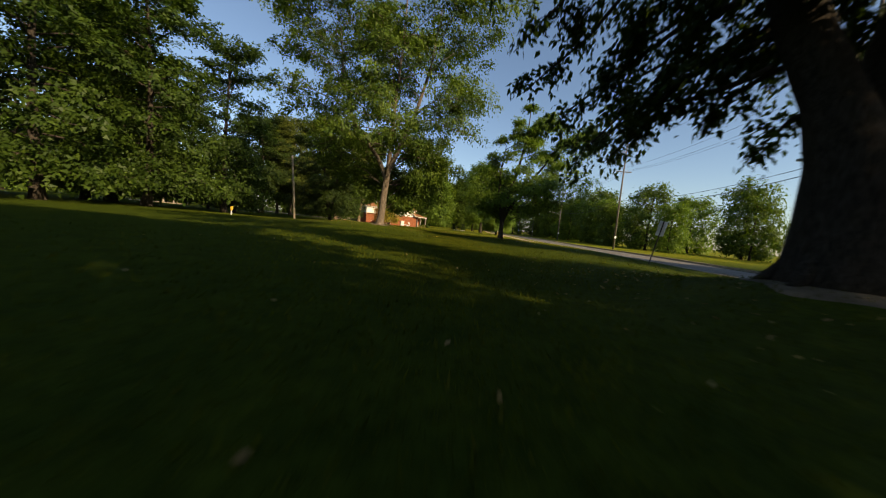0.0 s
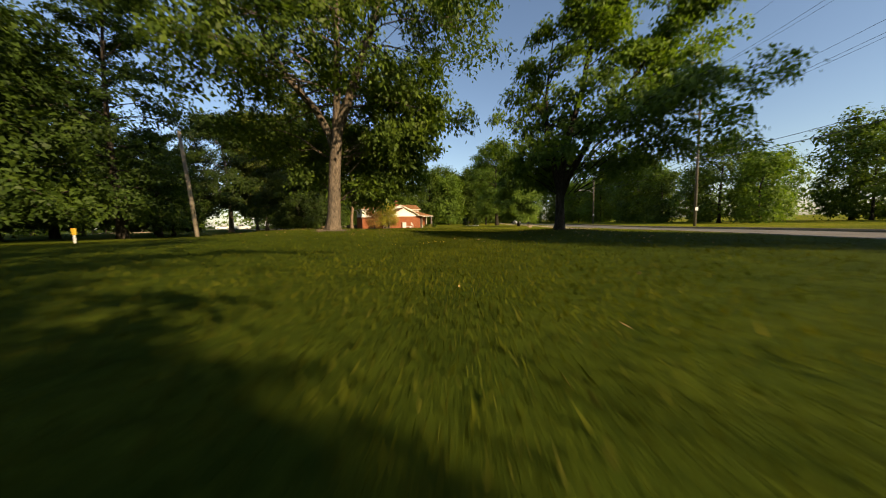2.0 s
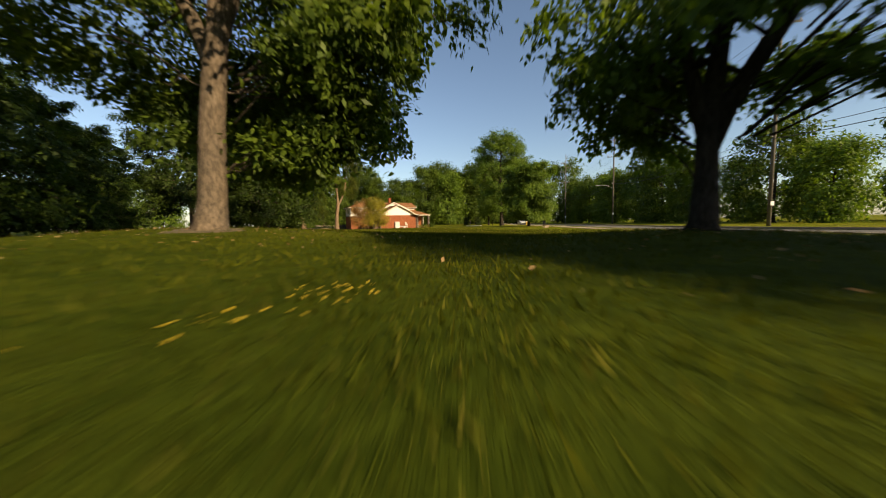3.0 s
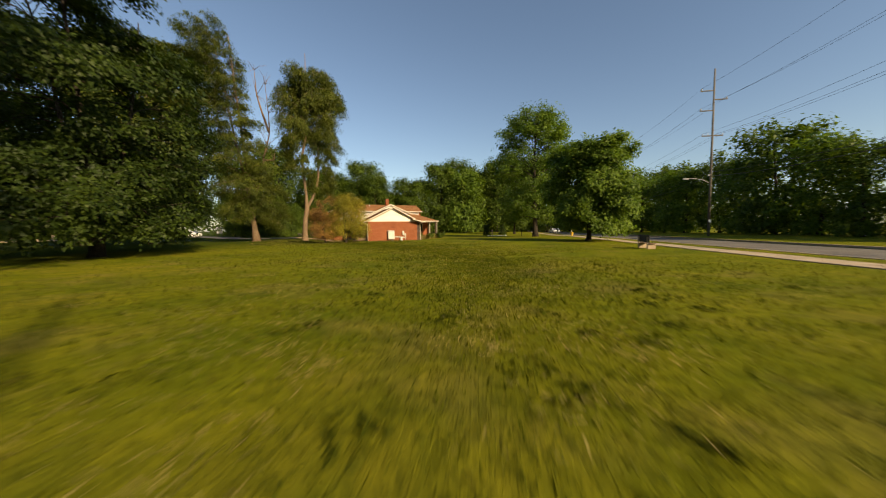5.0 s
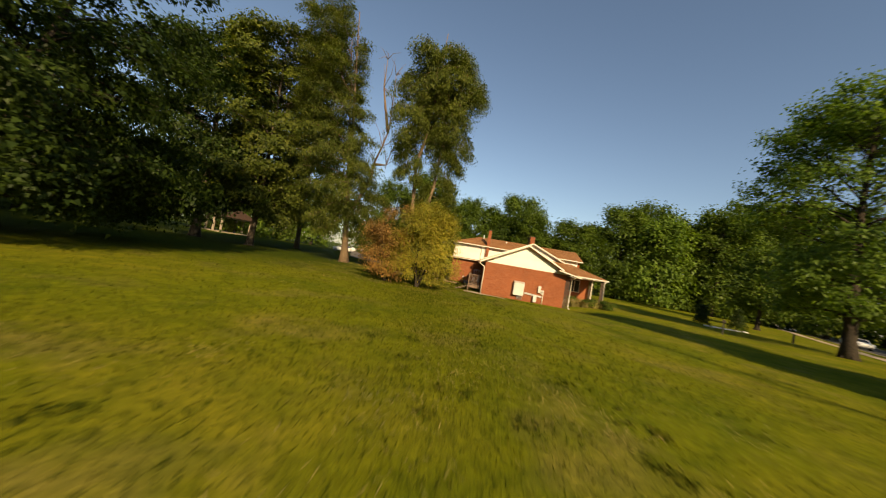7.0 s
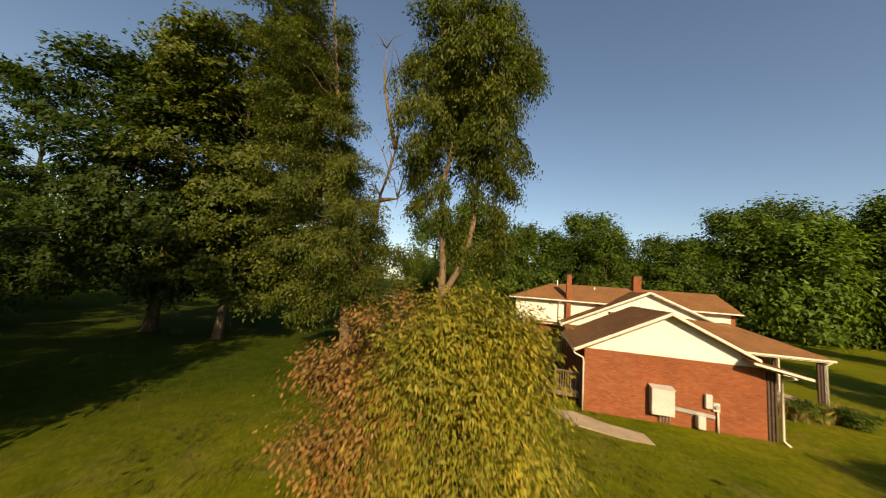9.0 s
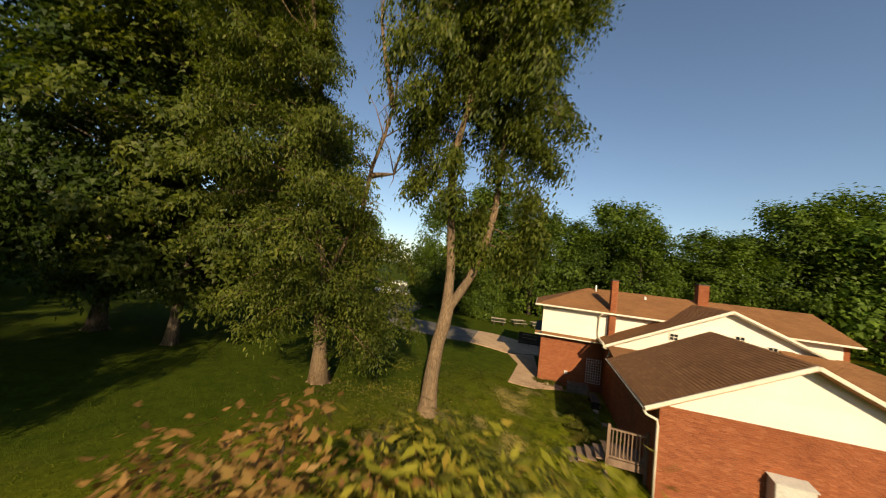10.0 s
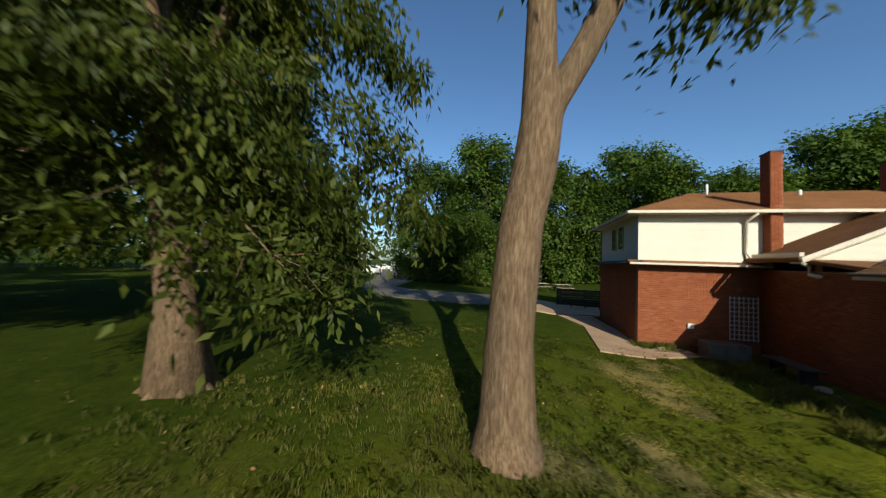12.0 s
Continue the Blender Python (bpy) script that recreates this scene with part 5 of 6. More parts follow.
# ---- utility poles and wires ----
def utility_pole(x, y, tall, lamp_arm=False):
    p = rest("utility_pole", x, y, -3.6)
    part("pole", tube(bmesh.new(), [(0, 0, -0.5), (0, 0, tall * 0.5), (0, 0, tall)], [0.15, 0.12, 0.085], 12), POLEWOOD, p)
    for z, d in ((tall - 2.6, -1), (tall - 3.7, 1), (tall - 5.0, -1)):
        arm = part("crossarm", boxed(min(0, d * 1.5), -0.05, z - 0.05, max(0, d * 1.5), 0.05, z + 0.07, bevel=0.01), POLEWOOD, p)
        part("insulator", tube(bmesh.new(), [(d * 1.4, 0, z + 0.07), (d * 1.4, 0, z + 0.18), (d * 1.4, 0, z + 0.32)], [0.05, 0.08, 0.04], 8), GREYMETAL, arm)
    low = part("crossarm", boxed(-1.2, -0.05, tall - 8.1, 1.2, 0.05, tall - 7.98, bevel=0.01), POLEWOOD, p)
    for u in (-1.1, -0.5, 0.5, 1.1):
        part("insulator", tube(bmesh.new(), [(u, 0, tall - 7.98), (u, 0, tall - 7.75)], [0.04, 0.03], 6), GREYMETAL, low)
    part("cable_bracket", boxed(-0.3, -0.06, tall * 0.37, 0.0, 0.06, tall * 0.37 + 0.12), GREYMETAL, p)
    part("plate", boxed(-0.13, -0.24, 1.75, 0.13, -0.19, 2.1), WHITEPAINT, p, "small white plate")
    if lamp_arm:
        a = part("lamp_arm", tube(bmesh.new(), [(0, 0, 6.6), (-1.0, 0, 7.15), (-2.2, 0, 7.3), (-2.6, 0, 7.25)], 0.035, 8), GREYMETAL, p, "curved grey lamp arm")
        part("lamp_head", boxed(-3.15, -0.12, 7.16, -2.5, 0.12, 7.32, bevel=0.04), GREYMETAL, a)
    return tagged(p, "tall wooden utility pole with crossarms" + (" and a street lamp" if lamp_arm else ""), "utility pole", "utility poles along the road")


POLES = [(21.4, -12.0, 20.2, False), (24.5, 20.3, 20.2, True), (27.4, 51.2, 20.3, False), (30.4, 84.5, 20.5, True), (33.0, 118.0, 20.0, False), (35.5, 150.0, 20.0, False)]
for q in POLES:
    utility_pole(*q)


def wire(a, b, sag, r=0.012, label="thin black overhead wire"):
    pts = []
    for i in range(17):
        f = i / 16
        pts.append(Vector(a).lerp(Vector(b), f) - Vector((0, 0, 4 * sag * f * (1 - f))))
    return tagged(part("overhead_wire", tube(bmesh.new(), pts, r, 5, False), CABLE), label, "wire", "wires between the poles")


for (x0, y0, t0, _), (x1, y1, t1, _) in zip(POLES, POLES[1:]):
    z0, z1 = height_at(x0, y0) + t0, height_at(x1, y1) + t1
    for d, k in ((-1.4, 2.3), (1.4, 3.4), (-1.4, 4.7), (0.5, 7.8), (-1.1, 7.8), (1.1, 7.8)):
        wire((x0 + d, y0, z0 - k), (x1 + d, y1, z1 - k), 0.7)
    wire((x0 - 0.25, y0, z0 - 12.5), (x1 - 0.25, y1, z1 - 12.5), 0.8, 0.022, "thick black cable between the poles")
    wire((x0 - 0.25, y0, z0 - 13.0), (x1 - 0.25, y1, z1 - 13.0), 0.9, 0.03, "thick black cable between the poles")

# short leaning pole on the left lawn
lp = rest("short_pole", -15.4, 33.2)
part("pole", tube(bmesh.new(), [(0, 0, -0.5), (-0.25, -0.05, 3.0), (-0.55, -0.1, 6.3)], [0.12, 0.105, 0.09], 10), PALEWOOD, lp)
tagged(lp, "short leaning weathered wooden pole on the lawn", "pole")


# ---- street things ----
def road_sign():
    s = rest("road_sign", 11.73, 18.4, -39)
    lean = Matrix.Rotation(radians(10), 4, "Y")
    part("post", boxed(-0.03, -0.02, -0.3, 0.03, 0.02, 2.5, turn=lean), DARKMETAL, s, "dark brown steel post")
    part("plate", boxed(-0.19, 0.022, 1.66, 0.19, 0.035, 2.50, bevel=0.004, turn=lean), SIGNFACE, s, "pale grey back of the sign plate")
    return tagged(s, "leaning road sign on a dark steel post, seen from behind", "road sign")


road_sign()


def bench():
    b = rest("bench", 11.5, 62.0, 86)
    b.scale = (0.78, 0.78, 0.78)
    for x in (-0.75, 0.75):
        part("support", boxed(x - 0.09, -0.3, 0.0, x + 0.09, 0.3, 0.42, bevel=0.03), CONCRETE, b, "pale concrete support")
        part("bracket", boxed(x - 0.06, 0.22, 0.42, x + 0.06, 0.32, 0.95, bevel=0.02), CONCRETE, b)
    for k in range(3):
        part("seat_slat", boxed(-0.95, -0.28 + 0.17 * k, 0.42, 0.95, -0.28 + 0.17 * k + 0.15, 0.47, bevel=0.008), DECKWOOD, b)
    part("backrest", boxed(-0.95, 0.20, 0.52, 0.95, 0.24, 1.1, bevel=0.01), DARKWOOD, b, "dark backrest board")
    return tagged(b, "street bench with concrete supports and dark backrest", "bench")


bench()


def hydrant():
    h = rest("fire_hydrant", 15.8, 91.5)
    part("body", tube(bmesh.new(), [(0, 0, -0.1), (0, 0, 0.04), (0, 0, 0.05), (0, 0, 0.6), (0, 0, 0.62), (0, 0, 0.66)], [0.19, 0.19, 0.13, 0.125, 0.17, 0.17], 14), YELLOW, h)
    part("bonnet", tube(bmesh.new(), [(0, 0, 0.66), (0, 0, 0.76), (0, 0, 0.83), (0, 0, 0.9)], [0.15, 0.12, 0.06, 0.035], 14), WHITEPAINT, h, "pale bonnet")
    for d in (-1, 1):
        part("nozzle", tube(bmesh.new(), [(d * 0.1, 0, 0.48), (d * 0.22, 0, 0.48)], 0.06, 10), YELLOW, h)
    part("nozzle", tube(bmesh.new(), [(0, -0.1, 0.42), (0, -0.24, 0.42)], 0.08, 10), YELLOW, h)
    return tagged(h, "yellow fire hydrant with a pale top", "fire hydrant")


hydrant()


def marker():
    m = rest("marker_post", -20.3, 30.8)
    part("post", boxed(-0.05, -0.03, -0.2, 0.05, 0.03, 0.6, bevel=0.01), WHITEPAINT, m)
    part("cap", boxed(-0.11, -0.05, 0.45, 0.11, 0.05, 0.82, bevel=0.02), YELLOW, m, "yellow upper sleeve")
    return tagged(m, "white and yellow utility marker post", "marker post")


marker()

n0, y = 0, 46.0
walkway = new("pavement")
tagged(walkway, "concrete pavement of square slabs beside the road", "pavement", kind="structure")
while y < 150:
    s0, s1 = 9.55, 10.95
    c = [(s0 + SLANT * y, y), (s1 + SLANT * y, y), (s1 + SLANT * (y + 1.5), y + 1.5), (s0 + SLANT * (y + 1.5), y + 1.5)]
    bm = bmesh.new()
    prism(bm, [(a, b, height_at(a, b) - 0.1) for a, b in c], (0, 0, 0.135))
    part("slab", bm, CONCRETE, walkway)
    y += 1.515


# ---- yard things beside the house ----
def yard_fence():
    f = new("fence")
    f.matrix_world = pose(*house_xy(-5.8, 20.0), height_at(*house_xy(-5.8, 20.0)), 0, 0, HOUSE_TURN)
    for k in range(6):
        part("post", boxed(0.9 * k, 0.0, -0.3, 0.9 * k + 0.09, 0.09, 1.2, bevel=0.01), DARKWOOD, f)
    for k in range(7):
        part("slat", boxed(-0.05, -0.028, 0.1 + 0.155 * k, 4.6, 0.0, 0.1 + 0.155 * k + 0.14, bevel=0.004), DARKWOOD, f)
    for z in (0.66, 0.96):
        part("rail", boxed(0.3, -0.06, z, 1.7, -0.03, z + 0.05, bevel=0.006), PALEWOOD, f, "pale weathered rail")
    return tagged(f, "low dark slatted wooden fence with two pale rails", "fence")


yard_fence()


def picnic_table(x, y, turn):
    p = rest("picnic_table", x, y, turn)
    for k in range(5):
        part("table_plank", boxed(-0.9, -0.38 + 0.155 * k, 0.72, 0.9, -0.24 + 0.155 * k, 0.76, bevel=0.006), GREYWOOD, p)
    for y0 in (-0.80, 0.54):
        part("bench_seat", boxed(-0.9, y0, 0.42, 0.9, y0 + 0.26, 0.46, bevel=0.006), GREYWOOD, p)
    for u in (-0.6, 0.6):
        part("crossbar", boxed(u - 0.04, -0.78, 0.34, u + 0.04, 0.78, 0.42), DARKWOOD, p)
        for v in (-1, 1):
            bar("leg", (u + 0.06, v * 0.25, 0.72), (u + 0.06, v * 0.62, -0.02), 0.09, 0.04, DARKWOOD, p)
    return tagged(p, "weathered wooden picnic table beside the driveway", "picnic table", "picnic tables")


for x, y, turn in ((-35.3, 105.3, 40), (-34.3, 108.1, 62), (-32.9, 110.4, 50)):
    picnic_table(x, y, turn)


def planter():
    p = rest("planter", *house_xy(-1.45, 9.35), HOUSE_TURN)
    for x0, y0, x1, y1 in ((-0.6, -0.35, 0.6, -0.2), (-0.6, 0.2, 0.6, 0.35), (-0.6, -0.2, -0.45, 0.2), (0.45, -0.2, 0.6, 0.2)):
        part("side_wall", boxed(x0, y0, -0.1, x1, y1, 0.5, bevel=0.02), SHADEDSTONE, p)
    part("soil", boxed(-0.45, -0.2, 0.3, 0.45, 0.2, 0.48), SOIL, p)
    return tagged(p, "low rectangular stone planter box by the brick wall, shade put into its colour", "planter")


planter()


def wall_bench():
    b = rest("wooden_bench", *house_xy(-0.75, 7.6), HOUSE_TURN)
    for y in (-0.55, 0.55):
        part("leg", boxed(-0.2, y - 0.04, -0.05, 0.2, y + 0.04, 0.4, bevel=0.01), DARKWOOD, b)
    for k in range(3):
        part("seat_slat", boxed(-0.24 + 0.165 * k, -0.8, 0.4, -0.24 + 0.165 * k + 0.145, 0.8, 0.44, bevel=0.008), DARKWOOD, b)
    return tagged(b, "low dark wooden bench along the shaded brick wall", "bench")


wall_bench()
hp = [Vector((*house_xy(u, v), 0)) for u, v in ((-0.9, 6.6), (-0.7, 6.2), (-0.95, 5.7), (-0.65, 5.2), (-0.8, 4.6), (-0.5, 4.2))]
for q in hp:
    q.z = height_at(q.x, q.y) + 0.02
tagged(part("garden_hose", tube(bmesh.new(), hp, 0.016, 8), POLEWOOD), "pale garden hose lying along the brick wall", "hose")
rd = random.Random(14)


def stone(x, y, r, mat, label, name="stone", flat=0.6):
    bm = bmesh.new()
    bmesh.ops.create_icosphere(bm, subdivisions=2, radius=r)
    for v in bm.verts:
        v.co *= 1 + 0.28 * noise.noise(v.co * (1.6 / r) + Vector((x, y, 0)))
        v.co.z = v.co.z * flat
    ob = part(name, bm, mat)
    ob.matrix_world = pose(x, y, height_at(x, y) + r * flat * 0.45, 0, 0, rd.uniform(0, 360))
    return tagged(ob, label, name, "stones round the house")


for u, v, r in ((-3.2, 9.6, 0.16), (-2.9, 9.75, 0.12), (-2.65, 9.6, 0.14), (-2.45, 9.8, 0.09), (-0.6, 5.1, 0.13), (-0.75, 6.6, 0.16), (-0.5, 7.4, 0.12)):
    stone(*house_xy(u, v), r, CONCRETE, "rough pale stone lying by the brick wall")
for k in range(3):
    x, y = house_xy(-3.1 + 0.3 * k, 9.35 - 0.1 * k)
    lg = part("plank", boxed(-0.45, -0.05, 0.0, 0.45, 0.05, 0.04, bevel=0.006), DECKWOOD)
    lg.matrix_world = pose(x, y, height_at(x, y) + 0.02, 0, 0, HOUSE_TURN + 15 - 20 * k)
    tagged(lg, "loose weathered plank lying on the grass", "plank", "loose planks")
tap = part("wall_tap", boxed(-2.24, WV0 - 0.1, -0.16, -2.04, WV0, 0.02, bevel=0.015), WHITEPAINT, house, "small white box with a tap")


# ---- bare and dry patches ----
def patch(x, y, rx, ry, turn, mat, label):
    """A low mound of bare earth with a ragged edge."""
    bm = bmesh.new()
    rings = []
    n = 36
    for f, up in ((1.0, -0.03), (0.82, 0.006), (0.5, 0.016), (0.2, 0.018)):
        ring = []
        for k in range(n):
            a = 2 * math.pi * k / n
            r = f * (1 + 0.34 * noise.noise(Vector((math.cos(a) * 1.6 + x, math.sin(a) * 1.6 + y, 1.0))) + 0.2 * noise.noise(Vector((math.cos(a) * 5 + x, math.sin(a) * 5 + y, 4.0))))
            px, py = rx * r * math.cos(a), ry * r * math.sin(a)
            c, s = math.cos(turn), math.sin(turn)
            gx, gy = x + px * c - py * s, y + px * s + py * c
            ring.append(bm.verts.new((gx, gy, height_at(gx, gy) + up)))
        rings.append(ring)
    for a, b in zip(rings, rings[1:]):
        for k in range(n):
            bm.faces.new((a[k], a[(k + 1) % n], b[(k + 1) % n], b[k])).smooth = True
    bm.faces.new(rings[-1])
    return tagged(part("soil_patch", bm, mat), label, "bare soil", "bare patches in the lawn", "structure")


for x, y, rx, ry in ((-6.4, 31.4, 1.2, 1.0), (6.95, 6.1, 1.6, 1.4)):
    patch(x, y, rx, ry, rd.uniform(0, 3), SOIL, "bare brown earth round a tree trunk")


# ---- weeds, flowers and fallen leaves ----
def tufts(name, spots, many, tall, mat, label, category, seed, width=0.006, lean=0.45):
    """Tufts of long blades round the given spots (x, y, spread)."""
    rng = np.random.default_rng(seed)
    s = np.array(spots)
    k = rng.integers(0, len(s), many // 9)
    q = s[k, :2] + rng.normal(size=(len(k), 2)) * s[k, 2][:, None]
    q = np.repeat(q, 9, axis=0) + rng.normal(size=(len(k) * 9, 2)) * 0.035
    z = np.array([height_at(a, b) for a, b in q])
    h = np.repeat(tall * rng.uniform(0.35, 1.3, len(k)), 9) * rng.uniform(0.6, 1.1, len(q))
    a = rng.uniform(0, 6.283, len(q))
    off = rng.normal(size=(len(q), 2)) * lean * h[:, None]
    dx, dy = np.cos(a) * width, np.sin(a) * width
    m = np.stack((q[:, 0] + off[:, 0] * 0.35, q[:, 1] + off[:, 1] * 0.35, z + h * 0.6), 1)
    d = np.stack((dx, dy, 0 * dx), 1) * 0.8
    base = np.stack((q[:, 0], q[:, 1], z - 0.02), 1)
    tip = np.stack((q[:, 0] + off[:, 0], q[:, 1] + off[:, 1], z + h), 1)
    p = np.stack((base - d, base + d, m + d, tip, m - d), axis=1)
    return tagged(new(name, quads(name, p, mat)), label, category, kind="stuff")


WEED = leaves("weed_blades", ((0.05, 0.075, 0.012), (0.09, 0.12, 0.02), (0.15, 0.15, 0.035), (0.24, 0.20, 0.08)), 0.35, 0.85)
STRAW = leaves("pale_grass", ((0.20, 0.18, 0.06), (0.33, 0.28, 0.11), (0.42, 0.35, 0.16)), 0.3, 0.85)
spots = [(*house_xy(u, v), 0.22) for u, v in ((-1.6, 3.0), (-1.9, 3.9), (-1.5, 4.8), (-2.0, 5.6), (-1.6, 6.5), (-2.2, 7.3), (-1.5, 8.0), (-2.9, 9.8), (-3.6, 9.9), (-0.2, 2.6))]
tufts("weeds", spots, 9000, 0.26, WEED, "ragged weeds along the brick walls", "weeds", 31)
spots = [(-21.75 + dx, 82.1 + dy, 0.9) for dx, dy in ((0.6, 0.3), (-0.8, 0.5), (1.6, 1.4), (2.6, 0.4), (0.4, -0.9), (3.6, 2.4), (-2.2, -0.8), (-4.2, -2.2), (4.4, 0.6))]
tufts("weeds", spots, 14000, 0.11, WEED, "rough unmown grass round the trunks", "weeds", 32)
# rough dry tufts over the house lawn
rt = random.Random(8)
spots = [(*house_xy(rt.uniform(-13, 1), rt.uniform(-13, -0.8)), 0.35) for _ in range(90)] + [(*house_xy(rt.uniform(-13, -2.6), rt.uniform(-1, 9)), 0.35) for _ in range(60)]
tufts("grass_tufts", spots, 42000, 0.075, WEED, "uneven grass tufts with dry blades", "grass", 33, 0.005, 0.7)
tufts("pale_grasses", [(*house_xy(u, v), 0.25) for u, v in ((9.2, 3.4), (10.4, 3.3), (11.5, 3.3), (12.6, 3.6))], 5000, 0.7, STRAW, "pale ornamental grasses beside the porch", "grass", 34)


def lawn_weeds(spots, label, seed):
    """Broad-leaved weeds pressed flat in the grass."""
    rng = np.random.default_rng(seed)
    c = np.array([(x, y, height_at(x, y) + 0.03) for x, y in spots])
    p = leaf_quads(rng, c, np.tile((0.0, 0.0, 1.0), (len(c), 1)), rng.uniform(0.06, 0.16, len(c)), 22, 0.075, 0.12, 0.0, True)
    return tagged(new("lawn_weeds", quads("lawn_weeds", p, GRASS)), label, "weeds", kind="stuff")


lawn_weeds([house_xy(rt.gauss(-5.5, 3.0), rt.uniform(-7, 9)) for _ in range(620)], "broad-leaved weeds in the lawn beside the house", 51)
lawn_weeds([(1.0 + rt.gauss(0, 2.5) - 0.03 * max(0, y - 54) ** 2, y) for y in [rt.uniform(42, 66) for _ in range(120)]], "broad-leaved weeds in the open lawn", 52)


def flowers():
    """Small yellow lawn flowers on short stalks."""
    rng = np.random.default_rng(4)
    line = np.array(((-2.4, 23.5), (-1.4, 23.9), (-0.7, 24.3), (-0.3, 24.6), (-0.3, 24.6), (-0.35, 24.8), (-0.5, 24.9), (-0.2, 24.9)))
    out = []
    for k in range(52):
        c = line[rng.integers(0, len(line))] + rng.normal(size=2) * (0.16, 0.13)
        z = height_at(*c) + rng.uniform(0.035, 0.07)
        tilt = rng.normal(size=2) * 0.3
        for m in range(6):
            a = m * 1.047 + rng.uniform(0, 0.3)
            d = np.array((math.cos(a), math.sin(a), 0.15 + tilt @ (math.cos(a), math.sin(a)))) * rng.uniform(0.009, 0.014)
            e = np.array((-math.sin(a), math.cos(a), 0)) * 0.008
            o = np.array((*c, z))
            out.append((o, o + d * 0.7 + e, o + d * 1.2, o + d * 0.7 - e))
    return tagged(new("flowers", quads("flowers", np.array(out), PETAL)), "small yellow flowers scattered in the lawn", "flowers", kind="stuff")


flowers()


def fallen_leaves():
    rng = np.random.default_rng(6)
    spots = np.array(((0.31, 27.6), (-0.69, 26.8), (-2.9, 48.3), (0.56, 48.7), (-0.07, 48.8)))
    q = [s + rng.normal(size=2) * 0.05 for s in spots]
    for cx, cy, r, n in ((6.5, 6.5, 5.5, 420), (5.5, 28.0, 4.0, 260), (-6.4, 31.4, 4.5, 300), (-13.5, 73.5, 3.0, 300), (-24.5, 80.5, 5.0, 160), (0.5, 12.0, 6.0, 60)):
        q += [np.array((cx, cy)) + rng.normal(size=2) * r * 0.6 for _ in range(n)]
    q = np.array(q)
    z = np.array([height_at(a, b) for a, b in q]) + rng.uniform(0.02, 0.045, len(q))
    a = rng.uniform(0, 6.283, len(q))
    s = rng.uniform(0.018, 0.04, len(q))
    u = np.stack((np.cos(a) * s, np.sin(a) * s, rng.normal(size=len(q)) * 0.012), 1)
    v = np.stack((-np.sin(a) * s * 0.6, np.cos(a) * s * 0.6, rng.normal(size=len(q)) * 0.012), 1)
    c = np.stack((q[:, 0], q[:, 1], z), 1)
    p = np.stack((c - u, c - u * 0.2 + v, c + u, c - u * 0.2 - v), axis=1)
    return tagged(new("fallen_leaves", quads("fallen_leaves", p, DEADLEAF)), "dry brown fallen leaves on the lawn", "leaves", kind="stuff")


def clippings(spots, many, seed, label):
    """Dry mown straws lying on the grass round the given spots (x, y, spread)."""
    rng = np.random.default_rng(seed)
    s = np.array(spots)
    k = rng.integers(0, len(s), many)
    q = s[k, :2] + rng.normal(size=(many, 2)) * s[k, 2][:, None]
    z = np.array([height_at(a, b) for a, b in q]) + rng.uniform(0.012, 0.04, many)
    a = rng.uniform(0, 6.283, many)
    ln, w = rng.uniform(0.025, 0.08, many), rng.uniform(0.003, 0.008, many)
    u = np.stack((np.cos(a) * ln, np.sin(a) * ln, rng.normal(size=many) * 0.012), 1)
    v = np.stack((-np.sin(a) * w, np.cos(a) * w, 0 * a), 1)
    c = np.stack((q[:, 0], q[:, 1], z), 1)
    p = np.stack((c - u - v, c - u + v, c + u), axis=1)
    return tagged(new("dry_clippings", quads("dry_clippings", p, STRAW)), label, "grass clippings", kind="stuff")


spots = []
for u, v, r in ((-5.2, 5.9, 0.4), (-7.5, 0.8, 0.35), (-5.8, 1.6, 0.3), (-9.0, -1.8, 0.35), (-8.4, -2.3, 0.3), (-4.4, 0.5, 0.3), (-5.0, 4.2, 0.35), (-4.45, 1.3, 0.25), (-4.7, 5.1, 0.5), (-4.2, 7.2, 0.3)):
    spots += [(*house_xy(u + rt.uniform(-0.5, 0.5), v + rt.uniform(-0.5, 0.5)), r * rt.uniform(0.3, 0.8)) for _ in range(4)]
clippings(spots, 26000, 41, "pale straw-coloured dry clippings on the lawn")
spots = [(1.0 + rt.gauss(0, 3.0) - 0.03 * max(0, y - 54) ** 2, y, rt.uniform(0.15, 0.6)) for y in [rt.uniform(40, 66) for _ in range(170)]]
clippings(spots, 9000, 42, "dry straw strewn thinly over the open lawn")


DEADLEAF = leaves("dead_leaves", ((0.16, 0.09, 0.04), (0.30, 0.20, 0.10), (0.42, 0.34, 0.2)), 0.2, 0.8)
fallen_leaves()


# ---- shrubs and things on the street side of the house ----
for i, (x, y, h) in enumerate(((-8.2, 94.6, 0.9), (-6.2, 93.9, 0.8), (-4.6, 93.8, 0.85))):
    tree("low rounded green shrub beside the porch", x, y, h, 0.75, 0.03, 0.1, 90 + i, leaf=0.07, count=4200, boughs=16, side=5, leafmat=LEAF_MAPLE, stems=3, fork=0.05, flare=0.1, name="shrub", category="shrub", group="shrubs by the porch", spray=0.1, twigs=False)
for i, (x, y) in enumerate(((3.4, 105.7), (6.7, 107.6))):
    tree("small conical evergreen on the lawn", x, y, 2.4, 0.9, 0.05, 0.04, 95 + i, leaf=0.09, count=6500, boughs=30, side=5, leafmat=LEAF_DARK, flare=0.1, name="conifer", category="evergreen", group="two small evergreens", spray=0.12, shape="cone", rise=(20, 70), twigs=False)
pb = rest("post_box", 3.9, 94.0, -10)
